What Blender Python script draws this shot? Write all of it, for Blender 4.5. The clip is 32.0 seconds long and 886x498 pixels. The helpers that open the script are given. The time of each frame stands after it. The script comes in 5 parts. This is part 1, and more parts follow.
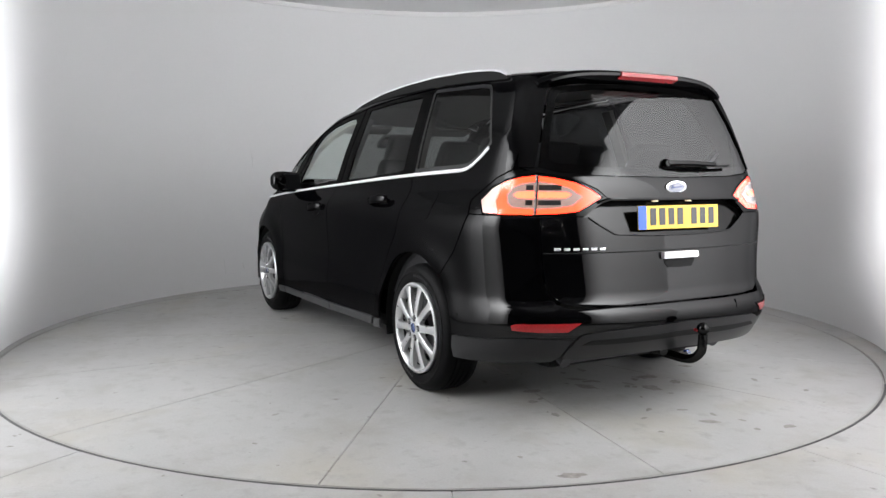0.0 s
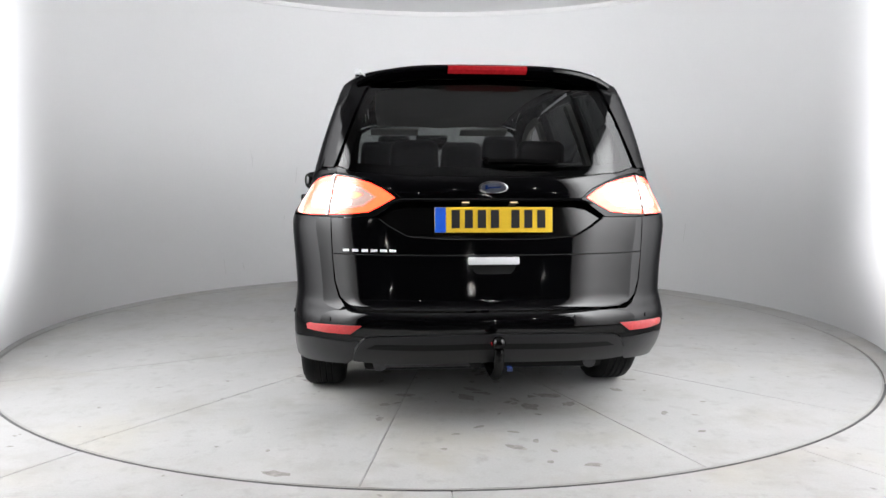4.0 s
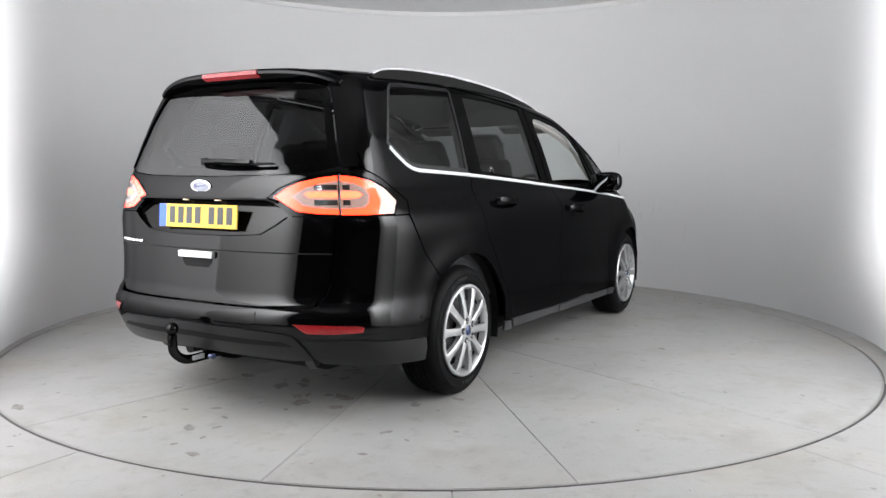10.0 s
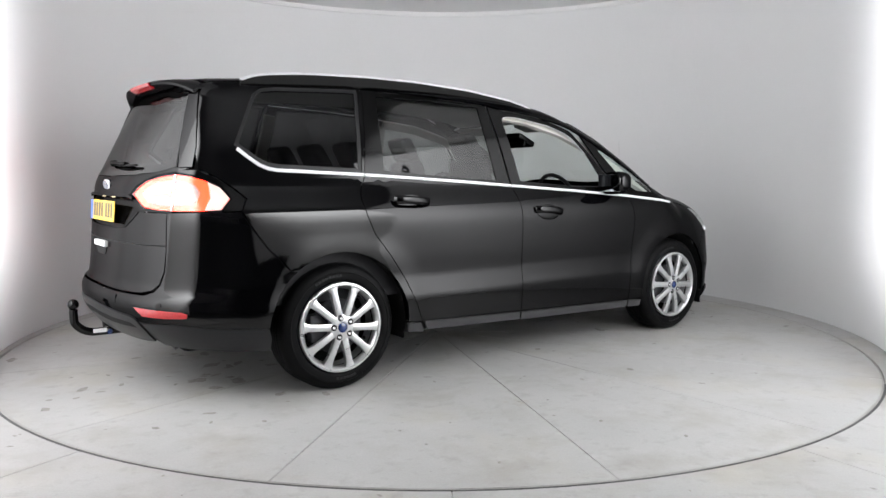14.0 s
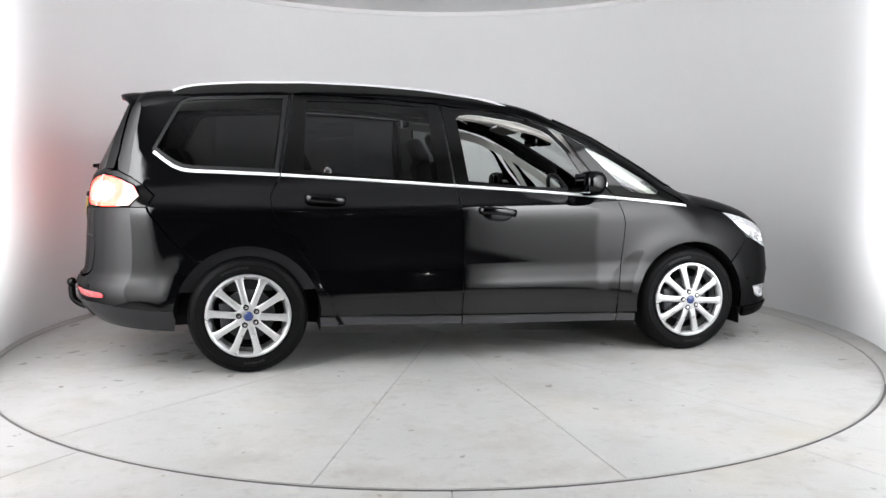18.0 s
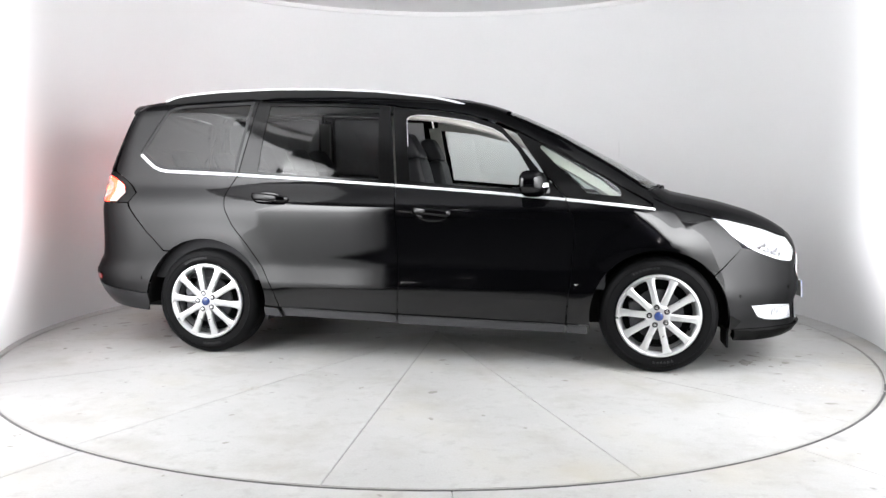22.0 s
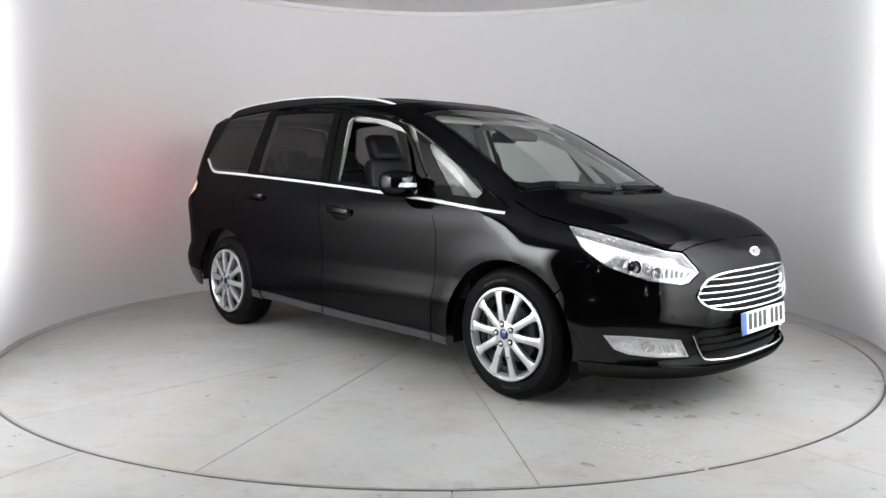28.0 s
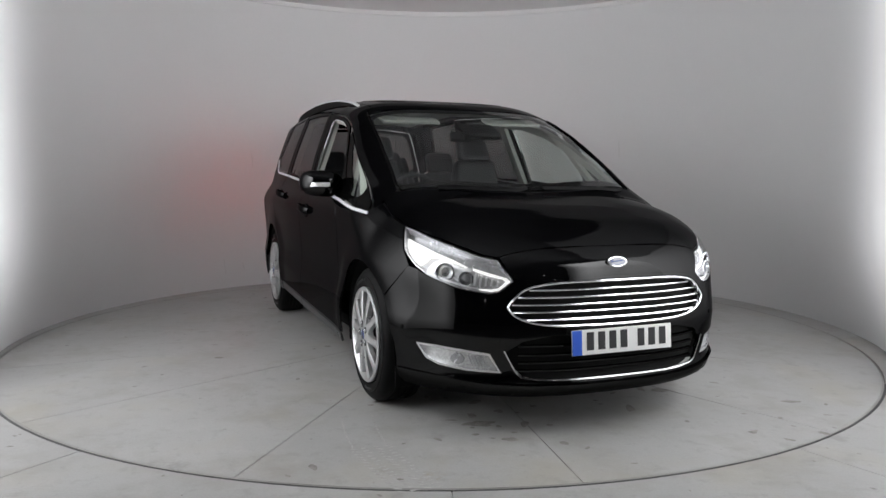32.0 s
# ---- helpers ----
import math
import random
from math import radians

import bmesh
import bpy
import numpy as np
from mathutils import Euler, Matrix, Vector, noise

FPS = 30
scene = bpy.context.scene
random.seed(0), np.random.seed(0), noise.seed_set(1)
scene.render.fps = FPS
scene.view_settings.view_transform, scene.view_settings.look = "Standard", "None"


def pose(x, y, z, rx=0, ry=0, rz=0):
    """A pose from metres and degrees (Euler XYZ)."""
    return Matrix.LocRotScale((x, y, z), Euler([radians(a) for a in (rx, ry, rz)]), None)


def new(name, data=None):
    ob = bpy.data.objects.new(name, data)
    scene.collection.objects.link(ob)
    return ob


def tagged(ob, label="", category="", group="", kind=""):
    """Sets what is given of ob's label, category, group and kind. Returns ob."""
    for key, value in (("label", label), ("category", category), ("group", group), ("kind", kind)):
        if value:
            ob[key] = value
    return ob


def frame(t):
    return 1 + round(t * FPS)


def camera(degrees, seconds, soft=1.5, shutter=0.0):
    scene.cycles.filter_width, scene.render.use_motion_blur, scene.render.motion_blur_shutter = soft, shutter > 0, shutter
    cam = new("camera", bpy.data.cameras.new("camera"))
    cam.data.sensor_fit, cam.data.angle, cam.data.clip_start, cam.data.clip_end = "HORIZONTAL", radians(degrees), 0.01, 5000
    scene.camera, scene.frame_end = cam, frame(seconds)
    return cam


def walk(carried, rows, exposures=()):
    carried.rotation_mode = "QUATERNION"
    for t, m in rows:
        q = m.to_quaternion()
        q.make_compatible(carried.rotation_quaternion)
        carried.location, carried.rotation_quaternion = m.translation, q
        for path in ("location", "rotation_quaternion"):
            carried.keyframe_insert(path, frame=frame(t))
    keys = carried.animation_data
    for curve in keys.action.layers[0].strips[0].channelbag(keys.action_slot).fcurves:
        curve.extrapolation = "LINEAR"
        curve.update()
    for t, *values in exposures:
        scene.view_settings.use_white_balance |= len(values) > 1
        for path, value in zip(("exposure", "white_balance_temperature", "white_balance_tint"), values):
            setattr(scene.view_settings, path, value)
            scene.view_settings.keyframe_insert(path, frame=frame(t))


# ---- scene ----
# ---- camera: fixed on a stand outside the drum ----
CAM = Matrix.Translation((0.0, -5.653, 1.158)) @ Euler((radians(90 - 5.4255), 0, radians(-0.4566)), "XYZ").to_matrix().to_4x4() @ pose(0, 0, 0, 0, 0, 0.123)
cam = camera(60.16, 32.0)
walk(cam, [(0.0, CAM), (32.0, CAM)], exposures=[
    (0.0, 0.72), (1.0, 0.73), (3.0, 0.97), (6.0, 1.41), (7.0, 1.40), (8.0, 1.22), (9.0, 0.86), (10.0, 0.79), (12.0, 0.91), (13.0, 0.96), (14.0, 0.81), (17.0, 0.89), (18.0, 1.07), (20.0, 1.38), (22.0, 1.37), (23.0, 1.37), (25.0, 0.98), (28.0, 0.81), (29.0, 0.79), (31.0, 0.43), (32.0, 0.12)])

# ---- world: a dim hall beyond the drum ----
world = bpy.data.worlds.new("hall_dark")
scene.world = world
world.use_nodes = True
world.node_tree.nodes["Background"].inputs[0].default_value = (0.9, 0.95, 1.0, 1)
world.node_tree.nodes["Background"].inputs[1].default_value = 0.02


# ---- materials ----
def material(name, base, rough=0.5, metal=0.0, coat=0.0, vary=0.12, scale=6.0, bump=0.0, fine=90.0, rough_vary=0.08, emit=None, power=0.0, spec=0.5):
    """A surface with variation at two scales: broad staining and fine grain."""
    m = bpy.data.materials.new(name)
    m.use_nodes = True
    nt = m.node_tree
    b = nt.nodes["Principled BSDF"]
    b.inputs["Roughness"].default_value, b.inputs["Metallic"].default_value = rough, metal
    b.inputs["Coat Weight"].default_value = coat
    b.inputs["Specular IOR Level"].default_value = spec
    b.inputs["Coat Roughness"].default_value = 0.04
    tc = nt.nodes.new("ShaderNodeTexCoord")
    n1, n2 = nt.nodes.new("ShaderNodeTexNoise"), nt.nodes.new("ShaderNodeTexNoise")
    n1.inputs["Scale"].default_value, n1.inputs["Detail"].default_value = scale, 4
    n2.inputs["Scale"].default_value, n2.inputs["Detail"].default_value = fine, 2
    for n in (n1, n2):
        nt.links.new(tc.outputs["Object"], n.inputs["Vector"])
    mx = nt.nodes.new("ShaderNodeMix")
    mx.data_type = "FLOAT"
    mx.inputs[0].default_value = 0.35
    nt.links.new(n1.outputs["Fac"], mx.inputs[2])
    nt.links.new(n2.outputs["Fac"], mx.inputs[3])
    ramp = nt.nodes.new("ShaderNodeValToRGB")
    lo, hi = 1 - vary, 1 + vary
    ramp.color_ramp.elements[0].position, ramp.color_ramp.elements[1].position = 0.3, 0.7
    ramp.color_ramp.elements[0].color = (*[min(1, c * lo) for c in base], 1)
    ramp.color_ramp.elements[1].color = (*[min(1, c * hi) for c in base], 1)
    nt.links.new(mx.outputs[0], ramp.inputs[0])
    nt.links.new(ramp.outputs[0], b.inputs["Base Color"])
    if rough_vary:
        mr = nt.nodes.new("ShaderNodeMapRange")
        mr.inputs["To Min"].default_value, mr.inputs["To Max"].default_value = max(0.02, rough - rough_vary), min(1, rough + rough_vary)
        nt.links.new(n1.outputs["Fac"], mr.inputs["Value"])
        nt.links.new(mr.outputs[0], b.inputs["Roughness"])
    if bump:
        bp = nt.nodes.new("ShaderNodeBump")
        bp.inputs["Strength"].default_value, bp.inputs["Distance"].default_value = bump, 0.002
        nt.links.new(n2.outputs["Fac"], bp.inputs["Height"])
        nt.links.new(bp.outputs[0], b.inputs["Normal"])
    if emit:
        b.inputs["Emission Color"].default_value = (*emit, 1)
        b.inputs["Emission Strength"].default_value = power
    return m


def glass(name, tint, gloss=0.06, rough=0.0, edge=0.9):
    """Thin tinted pane: see-through with a Fresnel gloss."""
    m = bpy.data.materials.new(name)
    m.use_nodes = True
    nt = m.node_tree
    nt.nodes.remove(nt.nodes["Principled BSDF"])
    out = nt.nodes["Material Output"]
    tr, gl, lw, mx = (nt.nodes.new("ShaderNode" + k) for k in ("BsdfTransparent", "BsdfGlossy", "LayerWeight", "MixShader"))
    p5, am = nt.nodes.new("ShaderNodeMath"), nt.nodes.new("ShaderNodeMath")
    p5.operation, p5.inputs[1].default_value = "POWER", 5.0
    am.operation, am.inputs[1].default_value, am.inputs[2].default_value = "MULTIPLY_ADD", edge, gloss
    lw.inputs[0].default_value = 0.5
    tr.inputs[0].default_value = (*tint, 1)
    gl.inputs["Roughness"].default_value = rough
    nt.links.new(lw.outputs["Facing"], p5.inputs[0])
    nt.links.new(p5.outputs[0], am.inputs[0])
    nt.links.new(am.outputs[0], mx.inputs[0])
    nt.links.new(tr.outputs[0], mx.inputs[1])
    nt.links.new(gl.outputs[0], mx.inputs[2])
    nt.links.new(mx.outputs[0], out.inputs[0])
    return m


def concrete(name, base):
    """Worn pale floor paint: broad stains, fine grain, scattered dark specks and a few brown blots."""
    m = material(name, base, 0.4, vary=0.12, scale=1.9, rough_vary=0.14, bump=0.1, fine=110, spec=0.2)
    nt = m.node_tree
    b = nt.nodes["Principled BSDF"]
    src = b.inputs["Base Color"].links[0].from_socket
    tc = nt.nodes.new("ShaderNodeTexCoord")
    wob = nt.nodes.new("ShaderNodeTexNoise")
    wob.inputs["Scale"].default_value, wob.inputs["Detail"].default_value = 30, 3
    nt.links.new(tc.outputs["Object"], wob.inputs["Vector"])
    for scale, size, share, colour, strength in ((5.5, 0.045, 0.30, (0.13, 0.12, 0.11), 0.8), (13.0, 0.06, 0.22, (0.2, 0.19, 0.17), 0.6), (1.5, 0.10, 0.16, (0.30, 0.25, 0.17), 0.45), (2.3, 0.09, 0.30, (0.24, 0.23, 0.22), 0.5)):
        mv = nt.nodes.new("ShaderNodeVectorMath")
        mv.operation = "MULTIPLY_ADD"
        mv.inputs[1].default_value = (0.06 / scale * 5,) * 3
        nt.links.new(wob.outputs["Color"], mv.inputs[0])
        nt.links.new(tc.outputs["Object"], mv.inputs[2])
        v = nt.nodes.new("ShaderNodeTexVoronoi")
        v.inputs["Scale"].default_value = scale
        nt.links.new(mv.outputs[0], v.inputs["Vector"])
        d = nt.nodes.new("ShaderNodeMapRange")
        d.inputs["From Min"].default_value, d.inputs["From Max"].default_value = size * 0.6, size * 1.5
        d.inputs["To Min"].default_value, d.inputs["To Max"].default_value = strength, 0.0
        nt.links.new(v.outputs["Distance"], d.inputs["Value"])
        sep = nt.nodes.new("ShaderNodeSeparateColor")
        nt.links.new(v.outputs["Color"], sep.inputs[0])
        less = nt.nodes.new("ShaderNodeMath")
        less.operation, less.inputs[1].default_value = "LESS_THAN", share
        nt.links.new(sep.outputs[0], less.inputs[0])
        mul = nt.nodes.new("ShaderNodeMath")
        mul.operation = "MULTIPLY"
        nt.links.new(less.outputs[0], mul.inputs[0])
        nt.links.new(d.outputs[0], mul.inputs[1])
        mix = nt.nodes.new("ShaderNodeMix")
        mix.data_type = "RGBA"
        mix.inputs[7].default_value = (*colour, 1)
        nt.links.new(mul.outputs[0], mix.inputs[0])
        nt.links.new(src, mix.inputs[6])
        src = mix.outputs[2]
    # broad worn patches and yellowed areas
    for scale, lo, hi, amount, colour in ((2.4, 0.50, 0.68, 0.58, (0.29, 0.275, 0.245)), (1.0, 0.52, 0.70, 0.55, (0.365, 0.34, 0.275)), (9.0, 0.55, 0.70, 0.52, (0.27, 0.262, 0.247)), (5.0, 0.57, 0.72, 0.32, (0.46, 0.46, 0.455)), (17.0, 0.58, 0.74, 0.4, (0.25, 0.245, 0.235))):
        no = nt.nodes.new("ShaderNodeTexNoise")
        no.inputs["Scale"].default_value, no.inputs["Detail"].default_value, no.inputs["Roughness"].default_value = scale, 7, 0.62
        nt.links.new(tc.outputs["Object"], no.inputs["Vector"])
        mr = nt.nodes.new("ShaderNodeMapRange")
        mr.inputs["From Min"].default_value, mr.inputs["From Max"].default_value, mr.inputs["To Max"].default_value = lo, hi, amount
        nt.links.new(no.outputs["Fac"], mr.inputs["Value"])
        mix = nt.nodes.new("ShaderNodeMix")
        mix.data_type = "RGBA"
        mix.inputs[7].default_value = (*colour, 1)
        nt.links.new(mr.outputs[0], mix.inputs[0])
        nt.links.new(src, mix.inputs[6])
        src = mix.outputs[2]
    nt.links.new(src, b.inputs["Base Color"])
    return m


def lacquer(name, base, gloss, rough, haze=0.025):
    """Black paint under clear lacquer: a dark body colour, a mirror coat that is weakest near the polarising angle, faint dust haze in patches."""
    m = bpy.data.materials.new(name)
    m.use_nodes = True
    nt = m.node_tree
    nt.nodes.remove(nt.nodes["Principled BSDF"])
    df, gl, lw, mx, cr, tc, n1, mr, n2, bp = (nt.nodes.new("ShaderNode" + k) for k in ("BsdfDiffuse", "BsdfGlossy", "LayerWeight", "MixShader", "ValToRGB", "TexCoord", "TexNoise", "MapRange", "TexNoise", "Bump"))
    df.inputs[0].default_value = (*base, 1)
    lw.inputs[0].default_value = 0.5
    ramp = cr.color_ramp
    for at, k in ((0.1, 0.92), (0.28, 0.56), (0.46, 0.42), (0.64, 0.52), (0.82, 1.5)):
        ramp.elements.new(at).color = (*(gloss * k,) * 3, 1)
    ramp.elements[0].color = (*(gloss,) * 3, 1)
    ramp.elements[-1].color = (*(gloss * 7,) * 3, 1)
    n1.inputs["Scale"].default_value, n1.inputs["Detail"].default_value = 7.0, 5
    mr.inputs["From Min"].default_value, mr.inputs["From Max"].default_value = 0.35, 0.7
    mr.inputs["To Min"].default_value, mr.inputs["To Max"].default_value = rough, rough + haze
    n2.inputs["Scale"].default_value, n2.inputs["Detail"].default_value = 420.0, 2
    bp.inputs["Strength"].default_value, bp.inputs["Distance"].default_value = 0.03, 0.001
    for a, b in ((tc.outputs["Object"], n1.inputs["Vector"]), (tc.outputs["Object"], n2.inputs["Vector"]), (n1.outputs["Fac"], mr.inputs["Value"]), (mr.outputs[0], gl.inputs["Roughness"]),
                 (n2.outputs["Fac"], bp.inputs["Height"]), (bp.outputs[0], gl.inputs["Normal"]), (lw.outputs["Facing"], cr.inputs[0]), (cr.outputs[0], mx.inputs[0]),
                 (df.outputs[0], mx.inputs[1]), (gl.outputs[0], mx.inputs[2]), (mx.outputs[0], nt.nodes["Material Output"].inputs[0])):
        nt.links.new(a, b)
    return m


PAINT = lacquer("black_paint", (0.0011, 0.0011, 0.0014), 0.054, 0.03)
PLASTIC = material("grey_black_plastic", (0.014, 0.014, 0.015), 0.34, vary=0.12, spec=0.27)
GLOSSBLACK = lacquer("gloss_black_trim", (0.0016, 0.0016, 0.0016), 0.042, 0.09)
SILL = material("grey_sill_plastic", (0.035, 0.035, 0.037), 0.36, vary=0.1, spec=0.35)
RUBBER = material("tyre_rubber", (0.0035, 0.0035, 0.0038), 0.55, vary=0.25, scale=14, bump=0.1, fine=300, spec=0.09)
ALLOY = material("silver_alloy", (0.6, 0.605, 0.61), 0.3, 0.75, 0.2, 0.06, 20)
CHROME = material("chrome", (0.88, 0.88, 0.9), 0.12, 1.0, vary=0.03, rough_vary=0.04)
SATIN = material("satin_aluminium", (0.78, 0.78, 0.80), 0.38, 0.25, vary=0.04)
DARKMETAL = material("dark_metal", (0.06, 0.06, 0.065), 0.5, 0.6, vary=0.3, scale=12)
UNDER = material("underbody_black", (0.006, 0.006, 0.006), 0.8, vary=0.3, spec=0.2)
PRIVACY = glass("privacy_glass", (0.17, 0.175, 0.175), 0.042, edge=0.5)
CLEAR = glass("clear_glass", (0.87, 0.93, 0.90), 0.12)
WALL = material("white_drum_wall", (0.77, 0.77, 0.775), 0.6, vary=0.02, scale=0.8, rough_vary=0.06, bump=0.05, fine=40)
CONCRETE = concrete("painted_concrete_floor", (0.375, 0.375, 0.368))
TRIM = material("white_trim", (0.8, 0.8, 0.8), 0.5, vary=0.02)
JOINT = material("grey_joint", (0.34, 0.335, 0.32), 0.7, vary=0.2)
SEAM = material("dark_seam_filler", (0.25, 0.243, 0.23), 0.7, vary=0.35, scale=7)
RIM = material("dark_steel_rim", (0.045, 0.045, 0.045), 0.45, 0.5, vary=0.3, scale=9)
FLOOR = CONCRETE
# white wall; its brightness near the opening is painted in as emission
GLOWWALL = material("white_wall_painted_glow", (0.77, 0.77, 0.775), 0.6, vary=0.02, scale=0.8, emit=(0.97, 0.975, 1.0), power=4.4)
# cloth of the unseen panels added to light the drum
ADDEDPANEL = material("added_panel_cloth", (0.8, 0.8, 0.8), 0.6, vary=0.02, scale=3, emit=(0.975, 0.985, 1.0), power=2.6)


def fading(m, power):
    """Puts the wall's brightness into emission: it swells from y = 0.65 towards the opening, and is weaker at the
    floor.
    """
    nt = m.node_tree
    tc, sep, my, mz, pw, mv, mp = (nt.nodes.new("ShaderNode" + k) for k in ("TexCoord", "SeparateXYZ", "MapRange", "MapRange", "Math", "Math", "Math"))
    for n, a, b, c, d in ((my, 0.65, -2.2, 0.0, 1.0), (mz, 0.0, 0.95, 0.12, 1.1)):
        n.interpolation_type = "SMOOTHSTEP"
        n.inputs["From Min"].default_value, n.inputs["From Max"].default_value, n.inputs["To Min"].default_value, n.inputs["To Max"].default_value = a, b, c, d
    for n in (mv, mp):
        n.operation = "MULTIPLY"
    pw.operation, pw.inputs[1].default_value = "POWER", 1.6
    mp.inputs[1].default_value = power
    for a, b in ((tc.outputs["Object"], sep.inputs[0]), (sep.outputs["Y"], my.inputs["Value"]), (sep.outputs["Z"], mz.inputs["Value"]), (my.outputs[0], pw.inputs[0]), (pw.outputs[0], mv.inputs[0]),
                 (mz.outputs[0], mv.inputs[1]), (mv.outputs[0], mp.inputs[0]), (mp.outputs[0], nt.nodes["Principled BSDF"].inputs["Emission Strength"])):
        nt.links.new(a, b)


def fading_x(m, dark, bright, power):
    """Glow of the unseen added panel: full from local x = bright, fading to nothing at its inner edge, softly at top
    and bottom, raised higher up to light the back wall.
    """
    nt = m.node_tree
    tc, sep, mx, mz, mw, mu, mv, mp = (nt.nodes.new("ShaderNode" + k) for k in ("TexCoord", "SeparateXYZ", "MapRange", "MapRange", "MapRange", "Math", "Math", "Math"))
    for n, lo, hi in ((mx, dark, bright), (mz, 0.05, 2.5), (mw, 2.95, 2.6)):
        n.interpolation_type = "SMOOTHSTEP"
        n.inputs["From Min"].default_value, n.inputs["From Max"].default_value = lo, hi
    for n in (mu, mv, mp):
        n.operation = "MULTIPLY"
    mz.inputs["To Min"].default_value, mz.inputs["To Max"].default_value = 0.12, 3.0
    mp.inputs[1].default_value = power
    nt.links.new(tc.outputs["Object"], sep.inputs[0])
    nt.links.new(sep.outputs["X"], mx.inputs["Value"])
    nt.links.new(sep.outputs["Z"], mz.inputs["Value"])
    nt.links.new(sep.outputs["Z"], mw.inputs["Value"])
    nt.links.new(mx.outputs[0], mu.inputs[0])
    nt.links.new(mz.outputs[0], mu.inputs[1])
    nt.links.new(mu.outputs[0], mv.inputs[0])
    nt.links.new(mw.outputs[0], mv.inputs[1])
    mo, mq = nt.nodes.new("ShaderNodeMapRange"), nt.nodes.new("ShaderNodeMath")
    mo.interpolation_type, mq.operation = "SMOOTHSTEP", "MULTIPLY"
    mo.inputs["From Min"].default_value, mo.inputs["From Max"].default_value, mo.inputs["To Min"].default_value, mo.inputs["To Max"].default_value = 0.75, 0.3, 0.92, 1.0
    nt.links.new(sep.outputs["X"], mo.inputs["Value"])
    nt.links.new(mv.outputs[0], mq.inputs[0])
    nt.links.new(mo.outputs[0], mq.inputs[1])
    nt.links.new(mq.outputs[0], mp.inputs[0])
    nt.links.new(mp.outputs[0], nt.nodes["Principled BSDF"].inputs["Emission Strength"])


fading(GLOWWALL, 2.8)
fading_x(ADDEDPANEL, -0.73, -0.2, 2.1)
WALLSCUFF = material("grey_wall_scuff", (0.62, 0.62, 0.615), 0.6, vary=0.15, scale=20)
STAIN = material("dark_oil_stain", (0.235, 0.225, 0.205), 0.55, vary=0.45, scale=30, fine=160)
SCUFF = material("rubber_scuff", (0.40, 0.395, 0.385), 0.6, vary=0.25, scale=40, fine=200)
LAMPDOT = material("small_lamp", (0.8, 0.8, 0.8), 0.5, vary=0.0, emit=(1.0, 0.97, 0.92), power=45)
HALLTOP = material("grey_hall_ceiling", (0.32, 0.32, 0.33), 0.8, vary=0.12, scale=1)
DARKHALL = material("dark_hall", (0.03, 0.03, 0.032), 0.8, vary=0.2, scale=1)


# ---- small mesh helpers ----
def from_mesh(name, verts, faces, mat, parent=None, smooth=True, normals=None):
    me = bpy.data.meshes.new(name)
    me.from_pydata([tuple(v) for v in verts], [], [tuple(f) for f in faces])
    me.materials.append(mat)
    if smooth:
        me.polygons.foreach_set("use_smooth", [True] * len(me.polygons))
    if normals is not None:
        me.normals_split_custom_set_from_vertices([tuple(n) for n in normals])
    me.update()
    ob = new(name, me)
    if parent is not None:
        ob.parent = parent
    return ob


def part(name, bm, mat, parent=None, label="", smooth=True):
    me = bpy.data.meshes.new(name)
    bmesh.ops.recalc_face_normals(bm, faces=bm.faces)
    bm.to_mesh(me)
    bm.free()
    me.materials.append(mat)
    if smooth:
        me.polygons.foreach_set("use_smooth", [True] * len(me.polygons))
        me.set_sharp_from_angle(angle=radians(38))
    ob = new(name, me)
    if parent is not None:
        ob.parent = parent
    return tagged(ob, label)


def box(sx, sy, sz, m=Matrix(), bevel=0.0, seg=2):
    bm = bmesh.new()
    bmesh.ops.create_cube(bm, size=1, matrix=m @ Matrix.Diagonal((sx, sy, sz, 1)))
    if bevel:
        bmesh.ops.bevel(bm, geom=bm.edges[:], offset=bevel, segments=seg, profile=0.6, affect="EDGES")
    return bm


def add(bm, other):
    """Joins the bmesh other into bm."""
    me = bpy.data.meshes.new("join")
    other.to_mesh(me)
    other.free()
    bm.from_mesh(me)
    bpy.data.meshes.remove(me)
    return bm


def lathe(profile, n=48, axis="Y"):
    """Turns a profile of (radius, along) about an axis."""
    bm = bmesh.new()
    rings = []
    for r, a in profile:
        ring = []
        for i in range(n):
            c, s = math.cos(2 * math.pi * i / n), math.sin(2 * math.pi * i / n)
            ring.append(bm.verts.new({"Y": (r * c, a, r * s), "Z": (r * c, r * s, a), "X": (a, r * c, r * s)}[axis]))
        rings.append(ring)
    for p, q in zip(rings, rings[1:]):
        for i in range(n):
            bm.faces.new((p[i], p[(i + 1) % n], q[(i + 1) % n], q[i]))
    return bm


def sweep(path, section, up=None, closed=False):
    """Carries a closed section of (across, up) along a path of points; up: one direction, or one for each point."""
    bm = bmesh.new()
    path = [Vector(p) for p in path]
    n = len(path)
    rings = []
    for i, p in enumerate(path):
        a = path[(i - 1) % n] if closed or i else path[0]
        b = path[(i + 1) % n] if closed or i < n - 1 else path[-1]
        t = (b - a).normalized()
        u = Vector(up[i] if isinstance(up, list) else (up or (0, 0, 1)))
        side = t.cross(u).normalized()
        u = side.cross(t).normalized()
        rings.append([bm.verts.new(p + side * x + u * y) for x, y in section])
    m = len(section)
    for i in range(n if closed else n - 1):
        p, q = rings[i], rings[(i + 1) % n]
        for k in range(m):
            bm.faces.new((p[k], p[(k + 1) % m], q[(k + 1) % m], q[k]))
    if not closed:
        bm.faces.new(rings[0])
        bm.faces.new(rings[-1][::-1])
    return bm


